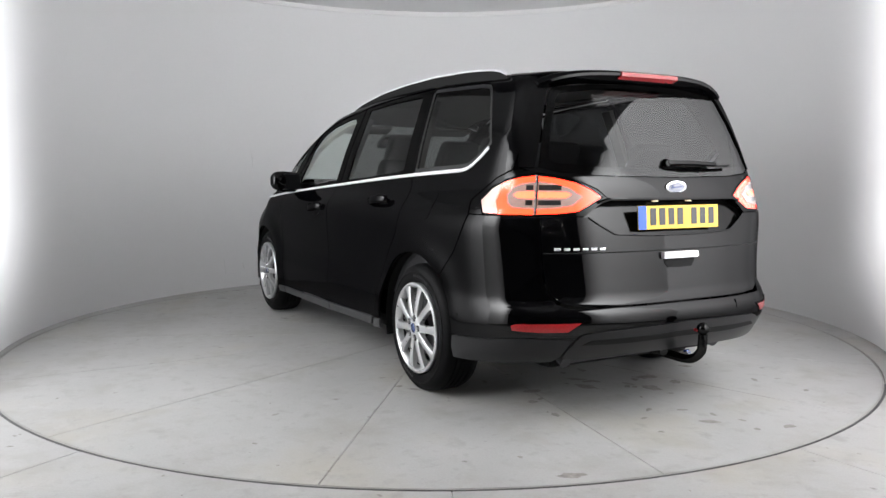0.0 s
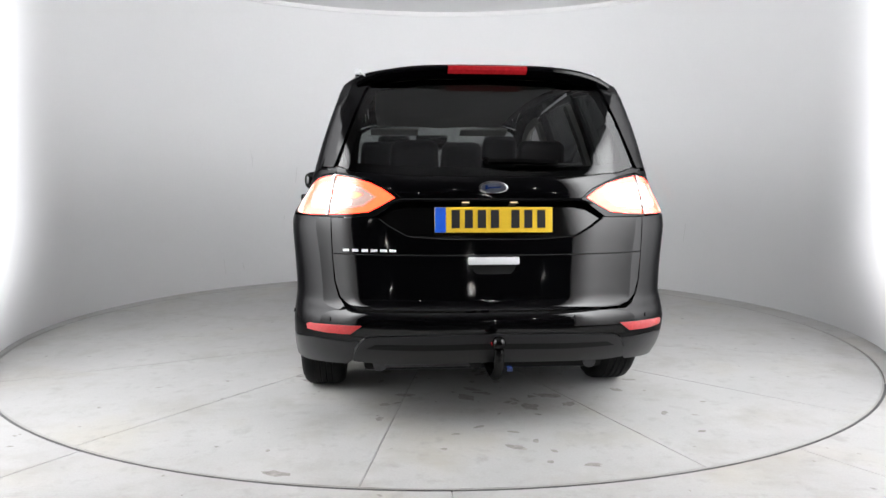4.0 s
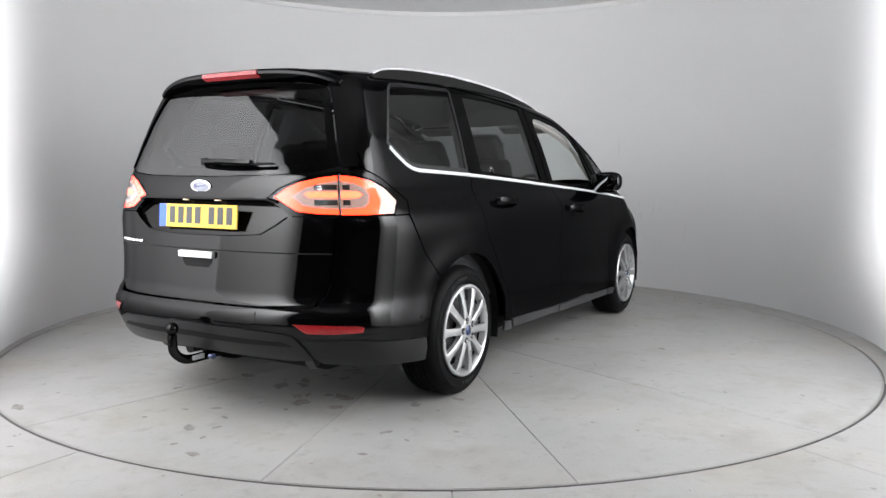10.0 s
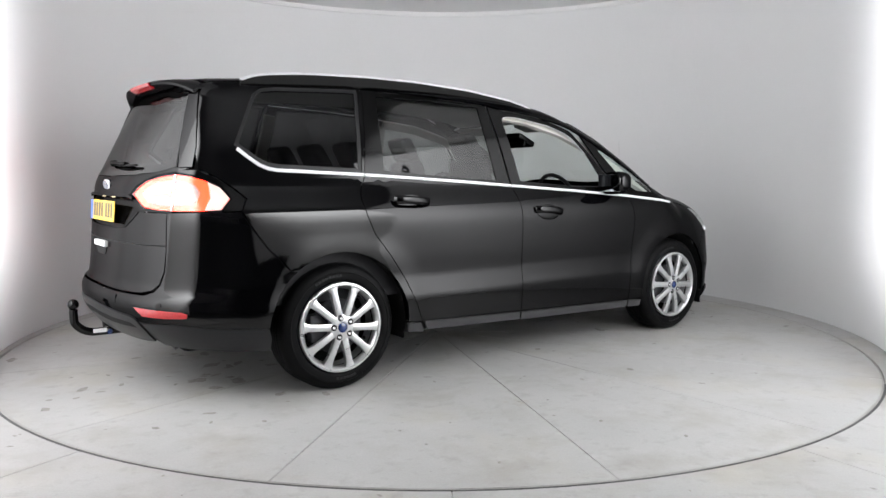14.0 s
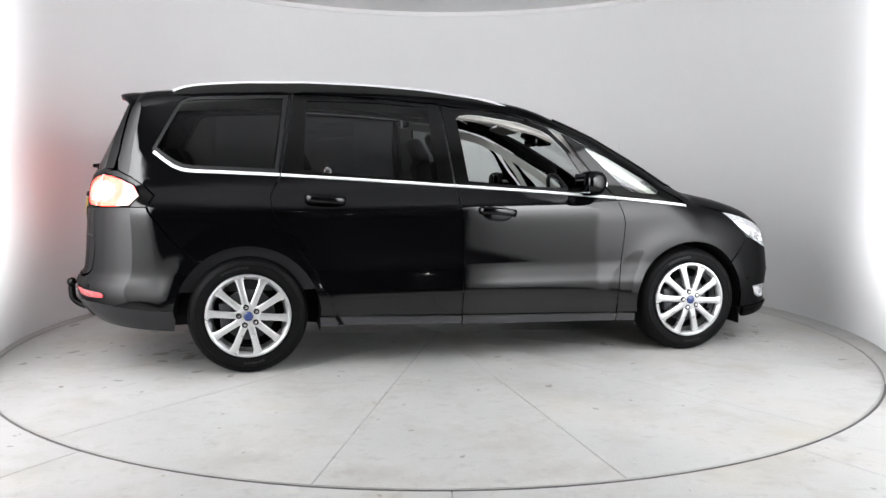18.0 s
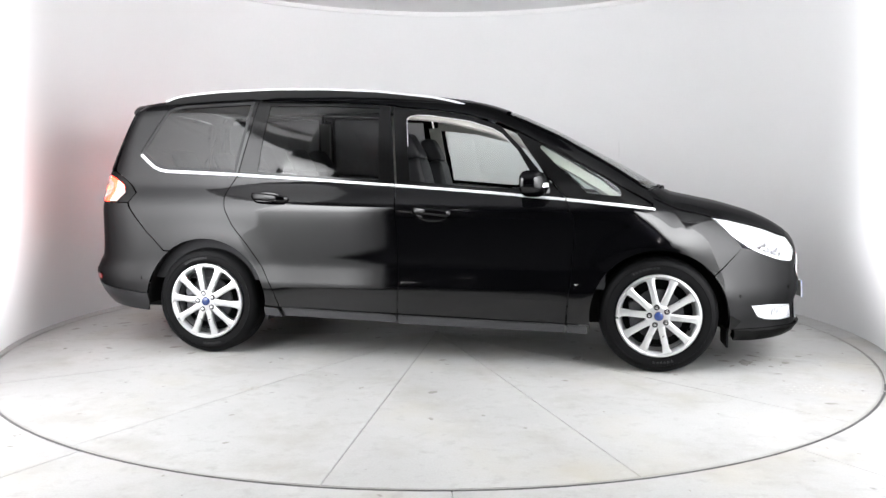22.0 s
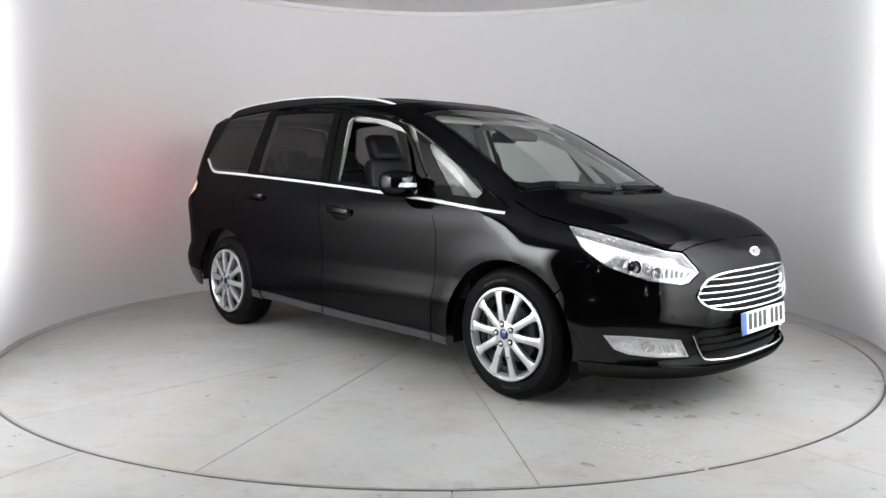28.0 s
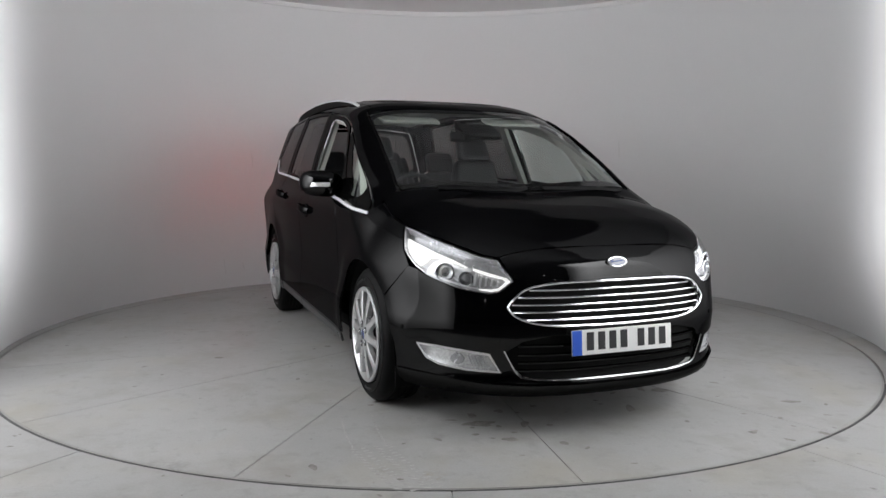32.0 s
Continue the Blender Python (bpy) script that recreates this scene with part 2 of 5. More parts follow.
def disc(r, n=10):
    return [(r * math.cos(2 * math.pi * i / n), r * math.sin(2 * math.pi * i / n)) for i in range(n)]


def rounded(pts, k=6, closed=True):
    """A smooth Catmull-Rom line through points."""
    p = np.array(pts, float)
    n = len(p)
    out = []
    for i in range(n if closed else n - 1):
        a, b, c, d = (p[(i + j) % n] if closed else p[min(max(i + j, 0), n - 1)] for j in (-1, 0, 1, 2))
        for t in np.linspace(0, 1, k, endpoint=False):
            out.append(0.5 * (2 * b + (c - a) * t + (2 * a - 5 * b + 4 * c - d) * t ** 2 + (3 * b - a - 3 * c + d) * t ** 3))
    if not closed:
        out.append(p[-1])
    return [tuple(q) for q in out]


# ---- the car's outer form: half width over length and height ----
def curve(pts, soft=0.0):
    p = np.array(pts, float)
    xs = np.linspace(p[0, 0], p[-1, 0], 1200)
    ys = np.interp(xs, p[:, 0], p[:, 1])
    if soft:
        d = xs[1] - xs[0]
        k = np.exp(-0.5 * (np.arange(-int(3 * soft / d), int(3 * soft / d) + 1) * d / soft) ** 2)
        pad = len(k) // 2
        lo = ys[0] + (np.arange(-pad, 0)) * (ys[1] - ys[0])
        hi = ys[-1] + (np.arange(1, pad + 1)) * (ys[-1] - ys[-2])
        ys = np.convolve(np.concatenate([lo, ys, hi]), k / k.sum(), "valid")
    return lambda x: np.interp(x, xs, ys)


TOP = curve([(-2.5, 1.655), (-2.05, 1.668), (-1.9, 1.683), (-1.6, 1.706), (-1.2, 1.722), (-0.9, 1.726), (-0.5, 1.722), (-0.2, 1.71), (0.1, 1.687),
             (0.38, 1.652), (0.5, 1.62), (0.69, 1.55), (0.89, 1.461), (1.09, 1.356), (1.29, 1.252), (1.49, 1.137), (1.60, 1.070), (1.70, 1.050),
             (1.9, 1.009), (2.1, 0.951), (2.2, 0.907), (2.265, 0.872), (2.31, 0.845), (2.33, 0.832), (2.38, 0.796), (2.45, 0.74)], 0.025)
TOPROUND = curve([(-2.5, 0.11), (-0.3, 0.11), (0.4, 0.12), (0.9, 0.15), (1.2, 0.22), (1.4, 0.32), (1.6, 0.34), (1.9, 0.3), (2.2, 0.22), (2.33, 0.12), (2.43, 0.08)], 0.05)
FRONT = curve([(0.15, 2.29), (0.2, 2.39), (0.24, 2.455), (0.28, 2.43), (0.4, 2.435), (0.5, 2.445), (0.6, 2.44), (0.7, 2.42), (0.78, 2.405), (0.86, 2.39), (2.0, 2.39)], 0.015)
REAR = curve([(0.15, -2.12), (0.25, -2.22), (0.3, -2.29), (0.36, -2.345), (0.42, -2.38), (0.5, -2.40), (0.555, -2.392), (0.572, -2.378), (0.584, -2.354), (0.7, -2.34), (0.9, -2.322),
              (1.1, -2.30), (1.15, -2.285), (1.2, -2.255), (1.36, -2.17), (1.5, -2.095), (1.63, -2.025), (1.8, -1.94)], 0.012)
SIDE = curve([(0.15, 0.89), (0.25, 0.926), (0.33, 0.937), (0.42, 0.9415), (0.485, 0.9435), (0.52, 0.9365), (0.6, 0.929), (0.75, 0.938), (0.9, 0.948), (0.955, 0.948),
              (1.0, 0.93), (1.06, 0.888), (1.1, 0.858), (1.2, 0.828), (1.3, 0.798), (1.4, 0.763), (1.5, 0.725), (1.6, 0.686), (1.75, 0.634)], 0.012)
TAPER = curve([(-2.5, 0.955), (-1.85, 0.965), (-1.3, 0.99), (-0.6, 1.0), (0.6, 1.0), (1.3, 0.993), (2.5, 0.982)], 0.15)
REARROUND = curve([(0.15, 0.55), (0.7, 0.55), (1.0, 0.48), (1.15, 0.39), (1.3, 0.29), (1.45, 0.2), (1.65, 0.13), (1.75, 0.12)], 0.08)


def flare(x, z):
    """The swell of the wings over both wheel arches."""
    out = 0.0
    for cx, r0, size in ((-1.343, 0.44, 0.011), (1.506, 0.425, 0.017)):
        r = np.hypot(x - cx, z - 0.335)
        fade = np.clip((0.97 - z) / 0.25, 0, 1)
        out = out + size * np.exp(-(np.maximum(r - r0, 0) / 0.1) ** 2) * fade * fade * (3 - 2 * fade)
    return out


def width(x, z):
    """Half width of the body at length x and height z (0 outside it)."""
    x, z = np.asarray(x, float), np.asarray(z, float)
    a = np.clip((x - (FRONT(z) - 1.0)) / 1.0, 0, 1)
    r = REARROUND(z)
    b = np.clip((REAR(z) + r - x) / r, 0, 1)
    q = np.clip((z - (TOP(x) - TOPROUND(x))) / TOPROUND(x), 0, 1)
    return (SIDE(z) + flare(x, z)) * TAPER(x) * (1 - a ** 2.6) ** (1 / 2.6) * (1 - b ** 2.6) ** (1 / 2.6) * (1 - q ** 2) ** 0.22


def along(x, y):
    """A running measure round the outline: x on the flank, bent round both corners."""
    return x + np.interp(x, [-1.7, -1.2, 1.2, 1.7], [-1, 0, 0, 1]) * (0.95 - y)


OUT = 1 - np.cos(np.linspace(0, math.pi, 520))


def by_flank(s, z):
    """(along, height) to a place on the body's right-hand skin, y negative."""
    s, z = np.atleast_1d(s).astype(float), np.atleast_1d(z).astype(float)
    res = np.empty((len(s), 3))
    for i in range(len(s)):
        lo = REAR(z[i])
        hi = FRONT(z[i])
        xs = lo + OUT / 2 * (hi - lo)
        ys = width(xs, np.full_like(xs, z[i]))
        ss = along(xs, ys)
        x = np.interp(s[i], ss, xs)
        res[i] = x, -np.interp(s[i], ss, ys), z[i]
    return res


def by_end(y, z, end, sign, depth):
    """The place at the tail (sign 1) or nose (sign -1), whose corner is so deep, for a place (y, z) seen along the car."""
    y, z = np.atleast_1d(y).astype(float), np.atleast_1d(z).astype(float)
    x0 = end(z)
    r = depth(z)
    x = x0 + sign * r * 0.3
    for _ in range(40):
        q = np.clip((z - (TOP(x) - TOPROUND(x))) / TOPROUND(x), 0, 1)
        full = (SIDE(z) + flare(x, z)) * TAPER(x) * (1 - q ** 2) ** 0.22
        k = np.clip(np.abs(y) / np.maximum(full, 1e-6), 0, 1)
        x = 0.4 * x + 0.6 * (x0 + sign * r * (1 - (1 - k ** 2.6) ** (1 / 2.6)))
    return np.stack([x, y, z], -1)


def by_rear(y, z):
    return by_end(y, z, REAR, 1, REARROUND)


def shoulder(x, y, z):
    """(length, measure over the shoulder) of a place on the skin."""
    return x, z - float(TOP(x)) + 0.6 - abs(y)


def by_shoulder(x, v):
    x, v = np.atleast_1d(x).astype(float), np.atleast_1d(v).astype(float)
    res = np.empty((len(x), 3))
    for i in range(len(x)):
        zs = TOP(x[i]) - 1e-5 - np.linspace(0, 1, 400) ** 3 * 0.75
        ys = width(np.full_like(zs, x[i]), zs)
        m = zs - TOP(x[i]) + 0.6 - ys
        z = np.interp(-v[i], -m, zs)
        res[i] = x[i], -np.interp(-v[i], -m, ys), z
    return res


def by_top(x, y):
    x, y = np.atleast_1d(x).astype(float), np.atleast_1d(y).astype(float)
    hi = TOP(x)
    lo = hi - TOPROUND(x)
    for _ in range(26):
        mid = (lo + hi) / 2
        wide = width(x, mid) > np.abs(y)
        lo, hi = np.where(wide, mid, lo), np.where(wide, hi, mid)
    return np.stack([x, y, (lo + hi) / 2], -1)


def inside(poly, q):
    """Even-odd test of the points q against a polygon."""
    p = np.array(poly, float)
    r = np.zeros(len(q), bool)
    x1, y1 = p[:, 0], p[:, 1]
    x2, y2 = np.roll(x1, -1), np.roll(y1, -1)
    for a, b, c, d in zip(x1, y1, x2, y2):
        if b != d:
            hit = ((b > q[:, 1]) != (d > q[:, 1])) & (q[:, 0] < (c - a) * (q[:, 1] - b) / (d - b) + a)
            r ^= hit
    return r


def dense(poly, step):
    out = []
    for a, b in zip(poly, list(poly[1:]) + [poly[0]]):
        n = max(1, int(math.dist(a, b) / step + 0.5))
        out += [(a[0] + (b[0] - a[0]) * k / n, a[1] + (b[1] - a[1]) * k / n) for k in range(n)]
    return out


def sheet(outer, to3d, step=0.04, thick=0.012, proud=0.0, holes=(), flip=False, e=0.011):
    """A curved panel cut from the skin by an outline (and holes), with folded edges. Returns verts, faces, normals."""
    from mathutils.geometry import delaunay_2d_cdt
    loops = [dense(l, step * 0.7) for l in (outer, *holes)]
    pts, edges = [], []
    for l in loops:
        k = len(pts)
        pts += l
        edges += [(k + i, k + (i + 1) % len(l)) for i in range(len(l))]
    lo, hi = np.min(loops[0], 0), np.max(loops[0], 0)
    gx, gy = np.meshgrid(np.arange(lo[0] + step / 2, hi[0], step), np.arange(lo[1] + step / 2, hi[1], step))
    g = np.stack([gx.ravel(), gy.ravel()], -1)
    ok = np.zeros(len(g), bool)
    for l in loops:
        ok ^= inside(l, g)
    g = g[ok]
    if len(g):
        b = np.array(pts)
        g = g[np.array([np.min(np.hypot(*(b - q).T)) > 0.45 * step for q in g], bool)]
    v2, _, f, *_ = delaunay_2d_cdt([Vector(p) for p in pts] + [Vector(p) for p in g], edges, [], 0, 1e-6)
    v2 = np.array([tuple(v) for v in v2])
    cen = np.array([np.mean(v2[list(t)], 0) for t in f])
    keep = np.zeros(len(f), bool)
    for l in loops:
        keep ^= inside(l, cen)
    f = [t for t, k in zip(f, keep) if k]
    P = to3d(v2[:, 0], v2[:, 1])
    du = to3d(v2[:, 0] + e, v2[:, 1]) - to3d(v2[:, 0] - e, v2[:, 1])
    dv = to3d(v2[:, 0], v2[:, 1] + e) - to3d(v2[:, 0], v2[:, 1] - e)
    N = np.cross(du, dv)
    N /= np.maximum(np.linalg.norm(N, axis=1, keepdims=True), 1e-9)
    if flip:
        N = -N
    P = P + N * proud
    faces = []
    for t in f:
        a, b, c = (P[i] for i in t[:3])
        faces.append(tuple(t) if np.dot(np.cross(b - a, c - a), N[t[0]]) > 0 else tuple(t)[::-1])
    verts, norms = list(P), list(N)
    if thick:
        count = {}
        for t in faces:
            for i in range(len(t)):
                k = (t[i], t[(i + 1) % len(t)])
                count[k] = 1
        for a, b in count:
            if (b, a) not in count and not (abs(P[a][1]) < 1e-4 and abs(P[b][1]) < 1e-4):
                side = np.cross(P[b] - P[a], N[a])
                side /= max(np.linalg.norm(side), 1e-9)
                k = len(verts)
                verts += [P[a], P[b], P[b] - N[b] * thick, P[a] - N[a] * thick]
                norms += [side] * 4
                faces.append((k + 1, k, k + 3, k + 2))
    return verts, faces, norms


def mirrored(s):
    v, f, n = s
    m = np.array([1, -1, 1])
    return [p * m for p in v], [t[::-1] for t in f], [q * m for q in n]


def both(s):
    """A panel and its mirror image in one."""
    v, f, n = s
    v2, f2, n2 = mirrored(s)
    k = len(v)
    return list(v) + list(v2), list(f) + [tuple(i + k for i in t) for t in f2], list(n) + list(n2)


def skin_part(name, s, mat, parent, label=""):
    return tagged(from_mesh(name, s[0], s[1], mat, parent, True, s[2]), label)


# ---- the setting ----
wall_c, wall_r = Vector((0.057, 0.152, 0)), 3.05


def ring_wall(r0, r1, z0, z1, a0, a1, n=96, c=wall_c):
    bm = bmesh.new()
    rows = []
    for i in range(n + 1):
        a = radians(a0 + (a1 - a0) * i / n)
        d = Vector((math.cos(a), math.sin(a), 0))
        rows.append([bm.verts.new(c + d * r + Vector((0, 0, z))) for r, z in ((r0, z0), (r1, z0), (r1, z1), (r0, z1))])
    for p, q in zip(rows, rows[1:]):
        for k in range(4):
            bm.faces.new((p[k], p[(k + 1) % 4], q[(k + 1) % 4], q[k]))
    if abs(a1 - a0) < 360:
        bm.faces.new(rows[0])
        bm.faces.new(rows[-1][::-1])
    return bm


wall_ob = tagged(part("wall_drum", ring_wall(wall_r, wall_r + 0.1, -0.02, 2.955, 35, 145), WALL), "curved white painted studio wall", "wall", kind="structure")
tagged(part("trim_top", ring_wall(wall_r - 0.025, wall_r + 0.1, 2.955, 3.0, -49, 229), TRIM), "white rim along the top of the wall", "trim", kind="structure")
tagged(part("ceiling_soffit", ring_wall(wall_r - 1.3, wall_r + 0.1, 3.001, 3.03, -49, 229), WALL), "white soffit ring above the wall", "ceiling", kind="structure")
# side walls: bright falloff painted as emission, straight ends out of view
for nm, sx in (("wall_glow_east", 1), ("wall_glow_west", -1)):
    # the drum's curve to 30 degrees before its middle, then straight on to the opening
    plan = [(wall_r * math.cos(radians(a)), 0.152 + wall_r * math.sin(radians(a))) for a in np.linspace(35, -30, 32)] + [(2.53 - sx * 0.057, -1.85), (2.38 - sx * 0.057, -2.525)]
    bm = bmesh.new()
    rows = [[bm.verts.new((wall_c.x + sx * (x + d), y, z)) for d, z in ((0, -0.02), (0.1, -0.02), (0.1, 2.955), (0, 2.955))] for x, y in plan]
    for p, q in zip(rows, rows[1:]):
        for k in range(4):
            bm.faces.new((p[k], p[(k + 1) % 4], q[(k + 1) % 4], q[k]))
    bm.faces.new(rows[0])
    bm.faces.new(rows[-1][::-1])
    tagged(part(nm, bm, GLOWWALL), "curved white wall beside the opening, its brightness painted as glow", "light wall", kind="structure")
tagged(part("ceiling", box(13.6, 15.6, 0.1, pose(0, -2.2, 3.7)), HALLTOP), "dim grey ceiling of the hall", "ceiling", kind="structure")
for nm, sx, sy, x, y in (("wall_hall_east", 0.1, 15.6, 6.85, -2.2), ("wall_hall_west", 0.1, 15.6, -6.85, -2.2), ("wall_hall_north", 13.6, 0.1, 0, 5.65), ("wall_hall_south", 13.6, 0.1, 0, -10.05)):
    tagged(part(nm, box(sx, sy, 3.7, pose(x, y, 1.82)), DARKHALL), "dark wall of the hall", "wall", kind="structure")

# unseen glowing panels, added as softboxes to carry the side walls' glow towards the camera
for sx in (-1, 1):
    sb = tagged(new("softbox"), "tall glowing panel on a stand, unseen and added beside the opening", "softbox", "softboxes")
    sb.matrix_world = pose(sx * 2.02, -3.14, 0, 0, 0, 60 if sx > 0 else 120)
    part("diffuser", box(1.46, 0.02, 2.8, pose(0, 0, 1.45), 0.008), ADDEDPANEL, sb, "glowing white cloth")
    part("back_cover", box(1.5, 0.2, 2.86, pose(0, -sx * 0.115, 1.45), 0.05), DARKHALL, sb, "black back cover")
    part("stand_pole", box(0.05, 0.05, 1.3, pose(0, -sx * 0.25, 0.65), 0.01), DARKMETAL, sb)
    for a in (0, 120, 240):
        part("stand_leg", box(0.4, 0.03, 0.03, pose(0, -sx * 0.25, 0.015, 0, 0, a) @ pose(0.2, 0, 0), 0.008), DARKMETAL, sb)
# small ceiling lamps of the hall behind the camera stand
for i, (x, y, z) in enumerate(((-3.2, -7.2, 2.9), (-1.9, -6.6, 3.2), (-0.7, -8.2, 2.7), (0.6, -7.0, 3.1), (1.6, -8.6, 2.6), (2.4, -6.8, 3.3), (3.6, -7.8, 2.8), (-2.6, -8.9, 2.4), (-3.9, -9.3, 2.2), (3.0, -9.1, 2.3), (1.1, -8.0, 1.2), (1.9, -9.0, 0.9), (2.8, -7.6, 1.5), (-2.2, -7.9, 1.1), (3.4, -8.7, 1.0), (1.4, -7.2, 1.7))):
    lamp = tagged(part("ceiling_lamp", lathe([(0.0, 0.06), (0.05, 0.06), (0.06, 0.0)], 16, "Z"), DARKMETAL), "small round lamp hanging in the dark hall", "lamp", "lamps of the hall")
    part("bulb", lathe([(0.0, -0.025), (0.03, -0.015), (0.04, 0.01)], 12, "Z"), LAMPDOT, lamp)
    part("cable", sweep([(0, 0, 0.05), (0, 0, 3.66 - z)], disc(0.006, 6), (1, 0, 0)), DARKMETAL, lamp)
    lamp.location = (x, y, z)

# turntable: a steel-edged disc of fourteen concrete sectors
SEAMS = [17.4, 44.0, 67.5, 91.3, 115.3, 143.0, 169.7, 197.3, 221.3, 248.0, 272.0, 296.5, 323.3, 350.0]
TABLE_R = 2.907


def sector(a0, a1, r0, r1, z0, z1, gap, n=12):
    """A flat slab between two angles and two radii, with joints of the given width and a small chamfer."""
    bm = bmesh.new()
    top, low = [], []
    for ring, dz, ins in ((top, z1, 0.002), (low, z0, 0.0)):
        out, inn = [], []
        for i in range(n + 1):
            for r, lst in ((r1 - ins, out), (max(r0, 0.02) + ins, inn)):
                h = (gap / 2 + ins) / r
                lo, hi = radians(a0) + h, radians(a1) - h
                a = lo + (hi - lo) * i / n
                lst.append(bm.verts.new((r * math.cos(a), r * math.sin(a), dz)))
        ring += out + inn[::-1]
    bm.faces.new(top)
    k = len(top)
    for i in range(k):
        bm.faces.new((top[(i + 1) % k], top[i], low[i], low[(i + 1) % k]))
    return bm


turntable = tagged(part("turntable", lathe([(0.0, -0.012), (TABLE_R - 0.004, -0.012), (TABLE_R - 0.004, -0.004), (0.0, -0.003)], 160, "Z"), SEAM), "round concrete turntable of wedge slabs", "turntable", kind="structure")
part("rim", lathe([(TABLE_R - 0.004, -0.02), (TABLE_R + 0.002, -0.02), (TABLE_R + 0.003, -0.002), (TABLE_R - 0.001, 0.0005), (TABLE_R - 0.004, -0.001)], 200, "Z"), JOINT, turntable, "worn concrete rim")
for a, b in zip(SEAMS, SEAMS[1:] + [SEAMS[0] + 360]):
    part("slab", sector(a, b, 0.0, TABLE_R - 0.005, -0.004, 0.0, 0.0025), CONCRETE, turntable, smooth=False)

floor_ob = tagged(part("floor", lathe([(TABLE_R - 0.2, -0.05), (TABLE_R + 0.009, -0.05), (TABLE_R + 0.009, -0.005), (3.61, -0.005), (3.61, -0.05)], 160, "Z"), JOINT), "pale grey concrete floor", "floor", kind="structure")
for a, b in ((-88.9, -58), (-58, -29), (-29, 1), (1, 30), (30, 60), (60, 91.1), (91.1, 120), (120, 150), (150, 181), (181, 210), (210, 239), (239, 271.1)):
    part("slab", sector(a, b, TABLE_R + (0.0185 if a < -30 or a > 205 else 0.0095), 3.6, -0.005, 0.0, 0.0025), FLOOR, floor_ob, smooth=False)
part("edge_gap", sector(-150, -30, TABLE_R + 0.0035, TABLE_R + 0.018, -0.005, -0.0006, 0.0, 80), RIM, floor_ob, "dark steel edging", smooth=False)
tagged(part("floor_hall", lathe([(3.61, -0.05), (3.612, -0.004), (16.0, -0.004)], 120, "Z"), DARKHALL), "dark floor of the hall", "floor", kind="structure")



# stains, drips and scuffs on the floor
rnd = random.Random(11)


def blot(x, y, r, stretch=1.0, turn=0.0, n=15):
    """A flat ragged stain just above the slabs."""
    bm = bmesh.new()
    ring = []
    for i in range(n):
        a = 2 * math.pi * i / n
        k = r * (0.65 + 0.55 * rnd.random())
        u, v = k * stretch * math.cos(a), k * math.sin(a)
        ring.append(bm.verts.new((x + u * math.cos(turn) - v * math.sin(turn), y + u * math.sin(turn) + v * math.cos(turn), 0.0006)))
    bm.faces.new(ring)
    return bm


for x, y, r, k in ((2.08, -0.59, 0.045, 1.8), (2.15, -0.52, 0.016, 1.2), (1.92, 0.56, 0.035, 1.5), (1.86, 0.48, 0.02, 2.0), (2.77, 0.82, 0.022, 1.6), (-2.05, 0.44, 0.02, 1.7), (-1.91, -0.32, 0.045, 1.4), (-1.88, -0.53, 0.03, 1.5), (-1.72, -0.02, 0.045, 1.6), (-1.82, 0.41, 0.022, 1.6), (-1.73, -0.46, 0.04, 1.5), (-1.66, 0.3, 0.03, 1.8), (1.04, -0.67, 0.03, 2.0), (0.28, -1.6, 0.022, 1.5), (0.2, -0.88, 0.02, 1.4)):
    part("stain", blot(x, y, r, k, rnd.uniform(0, 3)), STAIN, turntable, smooth=False)
for i in range(110):
    a, d = rnd.uniform(0, 6.28), 2.85 * math.sqrt(rnd.random())
    near = abs(d * math.sin(a)) < 1.3
    part("stain", blot(d * math.cos(a), d * math.sin(a), rnd.uniform(0.004, 0.011) * (1.5 if near else 1), rnd.uniform(1, 2.4), rnd.uniform(0, 3), 9), STAIN, turntable, smooth=False)
for i in range(70):
    x, y = rnd.choice((-1, 1)) * rnd.uniform(1.0, 2.75), rnd.gauss(-0.1, 0.55)
    part("stain", blot(x, y, rnd.uniform(0.006, 0.026), rnd.uniform(1, 2.6), rnd.uniform(0, 3), 11), STAIN, turntable, smooth=False)
for i in range(46):
    a, d = radians(rnd.uniform(-140, -40)), rnd.uniform(2.96, 3.7)
    part("stain", blot(d * math.cos(a), d * math.sin(a), rnd.uniform(0.004, 0.011), rnd.uniform(1, 2), rnd.uniform(0, 3), 9), STAIN, floor_ob, smooth=False)
# tyre marks left by driving on
for i in range(30):
    u = i / 29
    x, y = 1.74 + 0.95 * u, -1.09 - 0.06 * math.sin(3 * u)
    for j, off in enumerate((-0.075, -0.028, 0.028, 0.075)):
        if u > 0.45 or j in (0, 3):
            m = pose(x, y + off, 0.0005, 0, 0, -12 + (22 if j % 2 else -22) * (u > 0.45))
            part("tyre_mark", box(0.012 if u > 0.45 else 0.035, 0.032 if u > 0.45 else 0.008, 0.0006, m), SCUFF, turntable, smooth=False)
# faint scuffs on the wall
for i in range(26):
    a = radians(rnd.choice((rnd.uniform(40, 70), rnd.uniform(60, 140), rnd.uniform(36, 60))))
    z = rnd.uniform(0.15, 1.5)
    m = Matrix.Translation(wall_c + Vector((math.cos(a), math.sin(a), 0)) * (wall_r - 0.0015) + Vector((0, 0, z))) @ Matrix.Rotation(a + math.pi / 2, 4, "Z")
    part("scuff", box(rnd.uniform(0.002, 0.005), 0.001, rnd.uniform(0.04, 0.18), m @ pose(0, 0, 0, 0, rnd.uniform(-15, 15))), WALLSCUFF, wall_ob, smooth=False)
# ---- the car ----
Y0 = -0.0634
